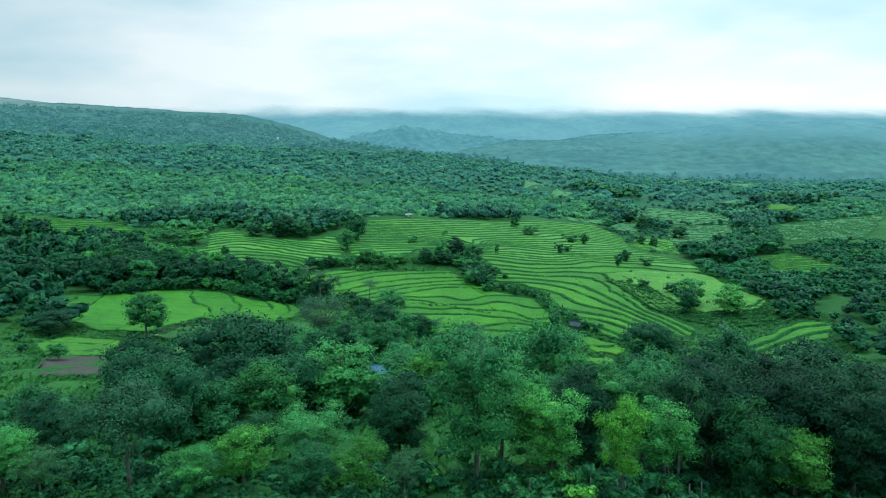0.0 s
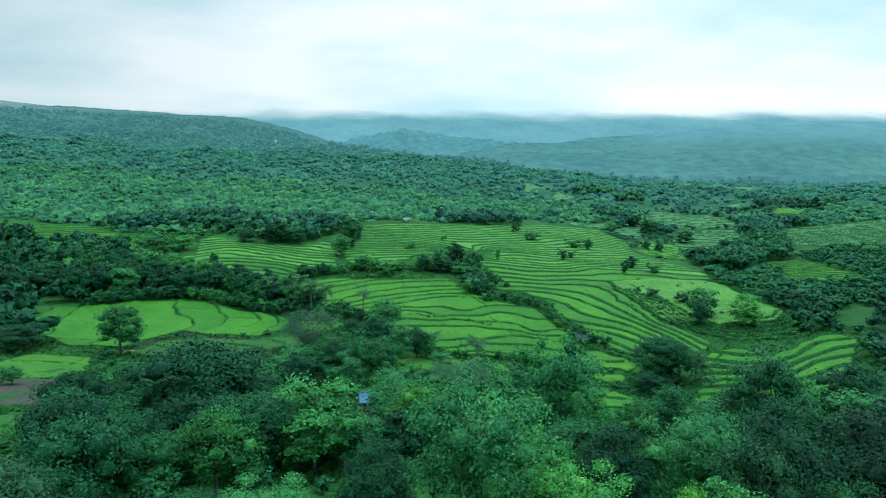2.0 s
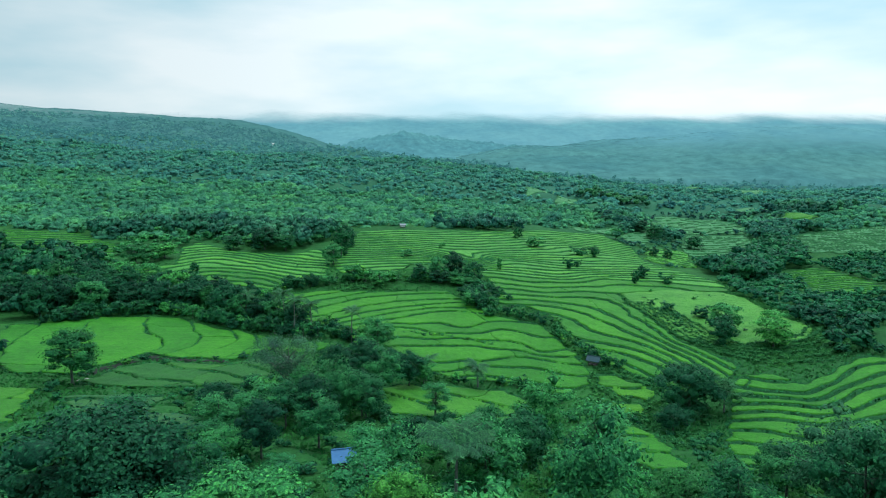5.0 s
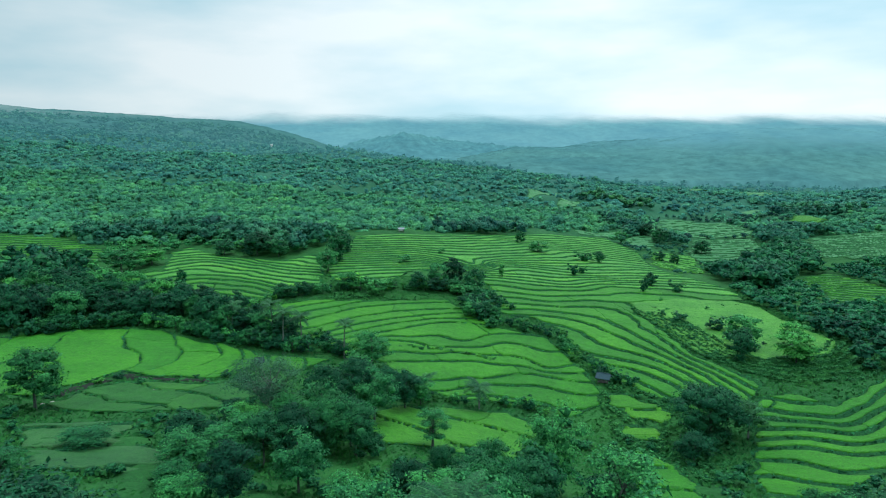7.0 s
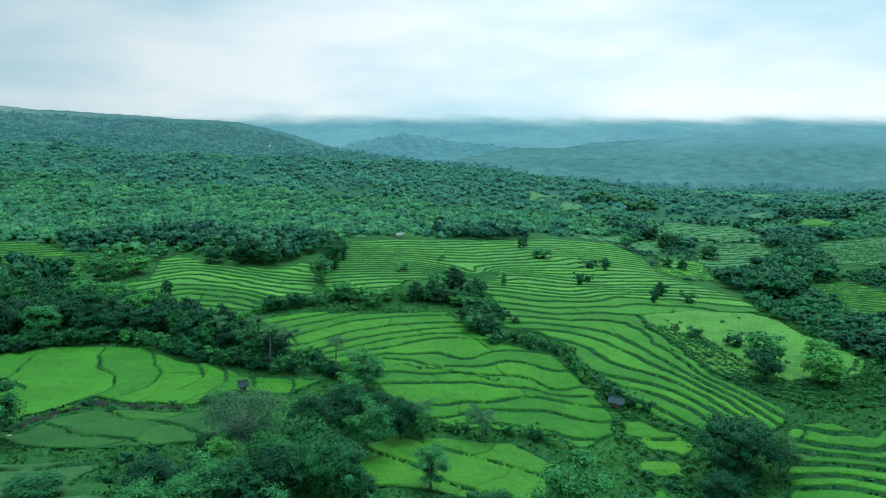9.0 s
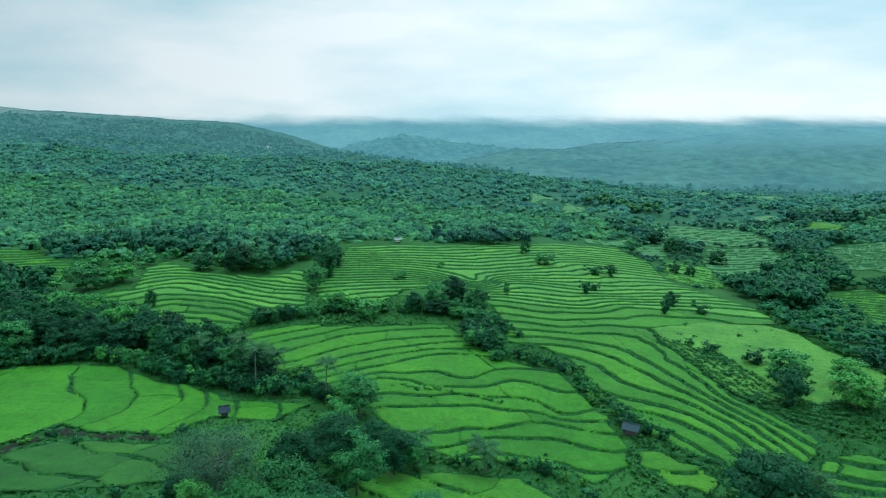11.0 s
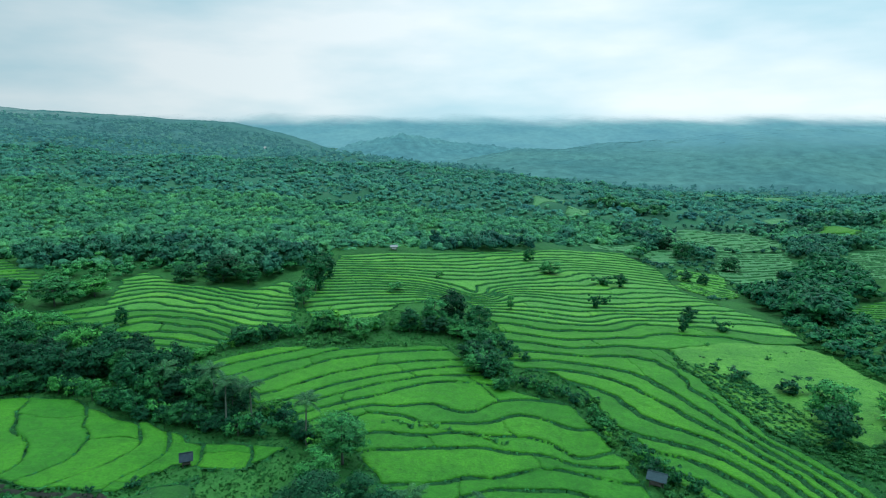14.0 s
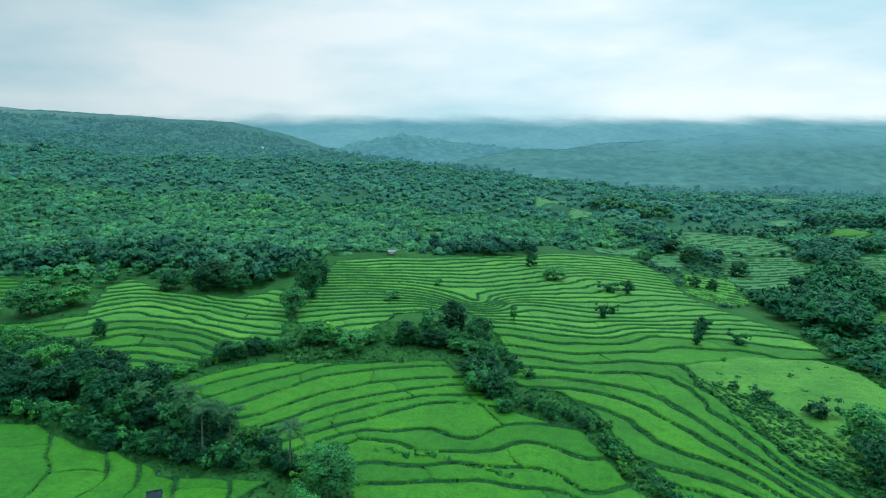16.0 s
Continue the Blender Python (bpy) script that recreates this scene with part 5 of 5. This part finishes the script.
for x, y, s in ((-65.2, 58.4, 0.6), (-64, 57.4, 0.4), (-66.4, 57.6, 0.35)):
    b = bmesh.new()
    bmesh.ops.create_icosphere(b, subdivisions=2, radius=s)
    for v in b.verts:
        v.co *= 1 + 0.25 * noise.noise(v.co * 1.7 + Vector((x, y, 0)))
        v.co.z *= 0.55
    rock = tagged(new("rock", bm_mesh("rock", b, M_STONE, True)), "pale grey rock at the field edge", "rock", "rocks at the field edge")
    rock.location = (x, y, at_ground(x, y) + 0.1 * s)
tarp = tagged(new("tarpaulin_shelter"), "white tarpaulin hung over a pole frame", "shelter")
tarp.matrix_world = pose(139, 252, at_ground(139, 252), 0, 0, 15)
for sx in (-0.8, 0.8):
    part("post", box("post", (0.1, 0.1, 2.6), (sx, 0, 1.2), M_TIMBER), tarp)
part("sheet", slab("sheet", [(-0.9, -0.7, 0.5), (0.9, -0.7, 0.5), (0.9, 0, 2.5), (-0.9, 0, 2.5)], 0.04, M_WHITE), tarp)

# bare soil beside the near bright paddy and along the bank of the western field
def soil_patch(label, poly, mat):
    p = np.array(poly, float)
    xs, ys = np.arange(p[:, 0].min(), p[:, 0].max() + 0.7, 0.7), np.arange(p[:, 1].min(), p[:, 1].max() + 0.7, 0.7)
    X, Y = np.meshgrid(xs, ys)
    d = inside(X, Y, poly) + 0.4 * waves(X, Y, 3, 5)
    Z = ground_height(X.ravel(), Y.ravel()).reshape(X.shape) + 0.16 + 0.06 * waves(X, Y, 2, 6) - 0.5 * (d < 0.5)
    J = np.arange(X.size).reshape(X.shape)
    ok = d[:-1, :-1] > 0
    f = np.stack([J[:-1, :-1], J[:-1, 1:], J[1:, 1:], J[1:, :-1]], -1)[ok]
    used, inv = np.unique(f, return_inverse=True)
    v = np.stack([X, Y, Z], -1).reshape(-1, 3)[used]
    tagged(new("soil", mesh_of("soil", v, inv.reshape(f.shape), mat, True)), label, "soil", kind="structure")


soil_patch("bare brown ploughed soil beside a paddy", SOIL, M_EARTH)
soil_patch("dark wet soil bank of the western field", [(-69.5, 60), (-68, 67.5), (-61.5, 77.5), (-54, 75.2), (-43.5, 75), (-42, 72), (-46, 71.6), (-55, 72.4), (-59.5, 73.4), (-64.5, 66), (-66, 59.5)], M_SOIL)


# ---- rice paddies, each a crop of its own ----
def grow(q):
    """Every paddy of a stretch of terraces: a crop with a level top and sides that fall to the bank."""
    bx, by = [p[0] for p in q.poly], [p[1] for p in q.poly]
    xs, ys = np.arange(min(bx) - 1, max(bx) + 1, q.res), np.arange(min(by) - 1, max(by) + 1, q.res)
    X, Y = np.meshgrid(xs, ys)
    s = q.level(X, Y)
    sy, sx = np.gradient(s, q.res)
    steep = np.hypot(sx, sy) + 1e-4
    k = np.floor(s)
    fr = s - k
    pd = inside(X, Y, q.poly) + (0.6 * waves(X, Y, 7, q.seed + 2) if q.res < 0.9 else 2.0 * waves(X, Y, 22, q.seed + 2))
    rr = np.sin(k * 12.9898 + q.seed) * 43758.5453
    off = (rr - np.floor(rr))
    u = (X * -sy.mean() + Y * sx.mean()) / (math.hypot(sx.mean(), sy.mean()) + 1e-6) + 1.2 * waves(X, Y, 15, q.seed + 3)
    ln = q.cross * (0.6 + 0.8 * off)
    uu = u / ln + off * 7
    ci = np.floor(uu)
    cd = np.minimum(uu - ci, 1 - uu + ci) * ln - 0.22
    ed = np.minimum(fr, 1 - fr) / steep - (q.bank(X, Y) if callable(q.bank) else q.bank) / 2 * (0.9 + 0.3 * waves(X, Y, 8, q.seed + 4))
    d = np.minimum(np.minimum(pd, ed), cd)
    dy, dx = np.gradient(d, q.res)
    g2 = np.maximum(dx * dx + dy * dy, 0.25)
    Z = land(X, Y) + q.rise(X, Y) + 0.30 + 0.05 * waves(X, Y, 3, q.seed + 5)
    key = k * 1000 + ci
    key = np.where(d > 0, key, -1e6)
    fc = key[:-1, :-1].copy()
    for o in (key[:-1, 1:], key[1:, 1:], key[1:, :-1]):
        fc = np.where(fc > -1e5, fc, o)
    dc = (d[:-1, :-1] + d[:-1, 1:] + d[1:, 1:] + d[1:, :-1]) / 4
    fc = np.where(dc > 0, fc, -1e6)
    if q.rice.name != "pasture":
        J = np.arange(X.size).reshape(X.shape)
        pc = (pd[:-1, :-1] + pd[1:, 1:]) / 2
        f = np.stack([J[:-1, :-1], J[:-1, 1:], J[1:, 1:], J[1:, :-1]], -1)[(dc < 0.35) & (pc > -0.25)]
        used, inv = np.unique(f, return_inverse=True)
        bz = ground_height(X.ravel()[used], Y.ravel()[used]) + 0.16 + 0.22 * np.clip(-d.ravel()[used], 0, 0.5) + 0.07 * waves(X.ravel()[used], Y.ravel()[used], 1.7, q.seed + 6)
        tagged(new("terrace_bank", mesh_of("terrace_bank", np.stack([X.ravel()[used], Y.ravel()[used], bz], -1), inv.reshape(f.shape), M_VERGE, True)),
               "dark weedy earth banks between stepped paddies", "bank", kind="structure")
    lab = np.where(fc > -1e5, np.arange(fc.size).reshape(fc.shape), -1)
    for _ in range(400):
        old = lab.copy()
        for ax in (0, 1):
            for st in (1, -1):
                o, of = np.roll(lab, st, ax), np.roll(fc, st, ax)
                edge = [slice(None)] * 2
                edge[ax] = 0 if st == 1 else -1
                of[tuple(edge)] = -2e6
                lab = np.where((of == fc) & (lab >= 0), np.maximum(lab, o), lab)
        if (lab == old).all():
            break
    ids, cnt = np.unique(lab[lab >= 0], return_counts=True)
    ids = ids[cnt * q.res ** 2 > 4]
    J = np.arange(X.size).reshape(X.shape)
    F = np.stack([J[:-1, :-1], J[:-1, 1:], J[1:, 1:], J[1:, :-1]], -1)
    P = np.stack([X, Y, Z], -1).reshape(-1, 3)
    D, GXY = d.ravel(), np.stack([dx / g2, dy / g2], -1).reshape(-1, 2)
    order = np.argsort(lab.ravel(), kind="stable")
    sl = lab.ravel()[order]
    for i in ids:
        f = F.reshape(-1, 4)[order[np.searchsorted(sl, i):np.searchsorted(sl, i, "right")]]
        e = np.concatenate([f[:, [0, 1]], f[:, [1, 2]], f[:, [2, 3]], f[:, [3, 0]]])
        code, rev = e[:, 0] * X.size + e[:, 1], e[:, 1] * X.size + e[:, 0]
        rim = e[~np.isin(code, rev)]
        used, inv = np.unique(f, return_inverse=True)
        v = P[used].copy()
        on_rim = np.isin(used, rim)
        shift = np.clip(-D[used, None] * GXY[used], -q.res * 0.7, q.res * 0.7)
        v[on_rim, :2] += shift[on_rim]
        v[on_rim, 2] -= 0.06
        low = v[on_rim].copy()
        low[:, 2] -= 0.55
        where = -np.ones(len(used), int)
        where[on_rim] = len(v) + np.arange(on_rim.sum())
        r0, r1 = np.searchsorted(used, rim[:, 0]), np.searchsorted(used, rim[:, 1])
        side = np.stack([r1, r0, where[r0], where[r1]], -1)
        crop = (np.concatenate([v, low]), np.concatenate([inv.reshape(f.shape), side]))
        if q.rice.name == "pasture":
            tagged(new("pasture", mesh_of("pasture", *crop, q.rice, True)), "short bright grass pasture on the spur", "pasture")
        else:
            # Near paddies take the deeper rice; those beyond keep the haze-lightened one.
            rice = M_RICE if q.rice is M_RICE_FAR and v[:, 1].mean() < 165 else q.rice
            paddies.append((float(v[:, 1].mean() + abs(v[:, 0].mean()) * 0.3), crop, rice))
    return X[(d < -0.02) & (pd > -0.5)], Y[(d < -0.02) & (pd > -0.5)]


LABELS = {"rice": "bright green rice between grassy banks", "rice_ripening": "yellow-green rice between grassy banks",
          "rice_young": "pale green young rice", "wet_grass": "deep green wet grass", "rice_far_hazed": "hazy green rice on far steps", "rice_upper_hazed": "green rice on narrow steps"}
bank_x, bank_y, paddies = [], [], []
for q in ZONES:
    bx_, by_ = grow(q)
    if q.res < 0.6:
        bank_x.append(bx_)
        bank_y.append(by_)

# the nearer paddies stand alone, the many small ones far off go together
paddies.sort(key=lambda row: row[0])
for _, crop, rice in paddies[:290]:
    tagged(new("rice_paddy", mesh_of("rice_paddy", *crop, rice, True)), "terraced paddy of " + LABELS[rice.name], "paddy", "rice paddies")
for rice in (M_RICE, M_RICE_LIGHT, M_RICE_PALE, M_RICE_FAR, M_RICE_HAZE, M_SEDGE):
    v, f, base = [], [], 0
    for _, crop, kind in paddies[290:]:
        if kind == rice:
            v.append(crop[0])
            f.append(crop[1] + base)
            base += len(crop[0])
    if v:
        tagged(new("rice_terraces", mesh_of("rice_terraces", np.concatenate(v), np.concatenate(f), rice, True)),
               "distant stepped paddies of " + LABELS[rice.name], "paddy", kind="stuff")

def tufts(name, label, bx, by, hmin, hmax, wide, mat):
    """Tufts of grass as one mesh of small leaning blades."""
    n = len(bx)
    bz = ground_height(bx, by)
    a, hgt, wid = rng.uniform(-1.4, 1.4, n), rng.uniform(hmin, hmax, n), rng.uniform(*wide, n)
    ux, uy = np.cos(a) * wid, np.sin(a) * wid
    lx, ly = rng.normal(size=n) * 0.2, rng.normal(size=n) * 0.2
    q = np.stack([np.stack([bx - ux, by - uy, bz - 0.1], -1), np.stack([bx + ux, by + uy, bz - 0.1], -1),
                  np.stack([bx + ux * 1.2 + lx, by + uy * 1.2 + ly, bz + hgt], -1), np.stack([bx - ux * 1.2 + lx, by - uy * 1.2 + ly, bz + hgt * 0.8], -1)], 1)
    up = np.tile(np.array([[0.0, -0.35, 0.93]]), (4 * n, 1))
    tagged(new(name, mesh_of(name, q.reshape(-1, 3), np.arange(4 * n).reshape(-1, 4), mat, True, up)), label, "grass", kind="stuff")


# grass along the banks and over the rough ground between the fields
bx, by = np.concatenate(bank_x), np.concatenate(bank_y)
pick = rng.permutation(len(bx))[:60000]
tufts("bank_grass", "rough dark green grass along the paddy banks", bx[pick] + rng.uniform(-0.25, 0.25, len(pick)), by[pick] + rng.uniform(-0.25, 0.25, len(pick)),
      0.2, 0.45, (0.14, 0.32), M_BANK)
rx, ry = rng.uniform(-100, 110, 120000), rng.uniform(-60, 175, 120000)
free = np.all([inside(rx, ry, q.poly) < 0.2 for q in ZONES], axis=0) & (inside(rx, ry, SOIL) < 0) & (np.abs(rx) < 45 + 0.45 * (ry + 60))
tufts("rough_grass", "tall rough green grass between the fields", rx[free][:52000], ry[free][:52000], 0.15, 0.5, (0.10, 0.28), M_GRASS)
mx, my = rng.uniform(60, 106, 16000), rng.uniform(72, 150, 16000)
spur = (inside(mx, my, [(62, 142), (64, 112), (68, 88), (76, 74), (96, 80), (104, 120), (104, 150)]) > 0) & (inside(mx, my, ZONES[0].poly) < 0)
tufts("pasture_grass", "uneven grass and weeds on the grassy spur", mx[spur], my[spur], 0.15, 0.5, (0.2, 0.5), M_GRASS)
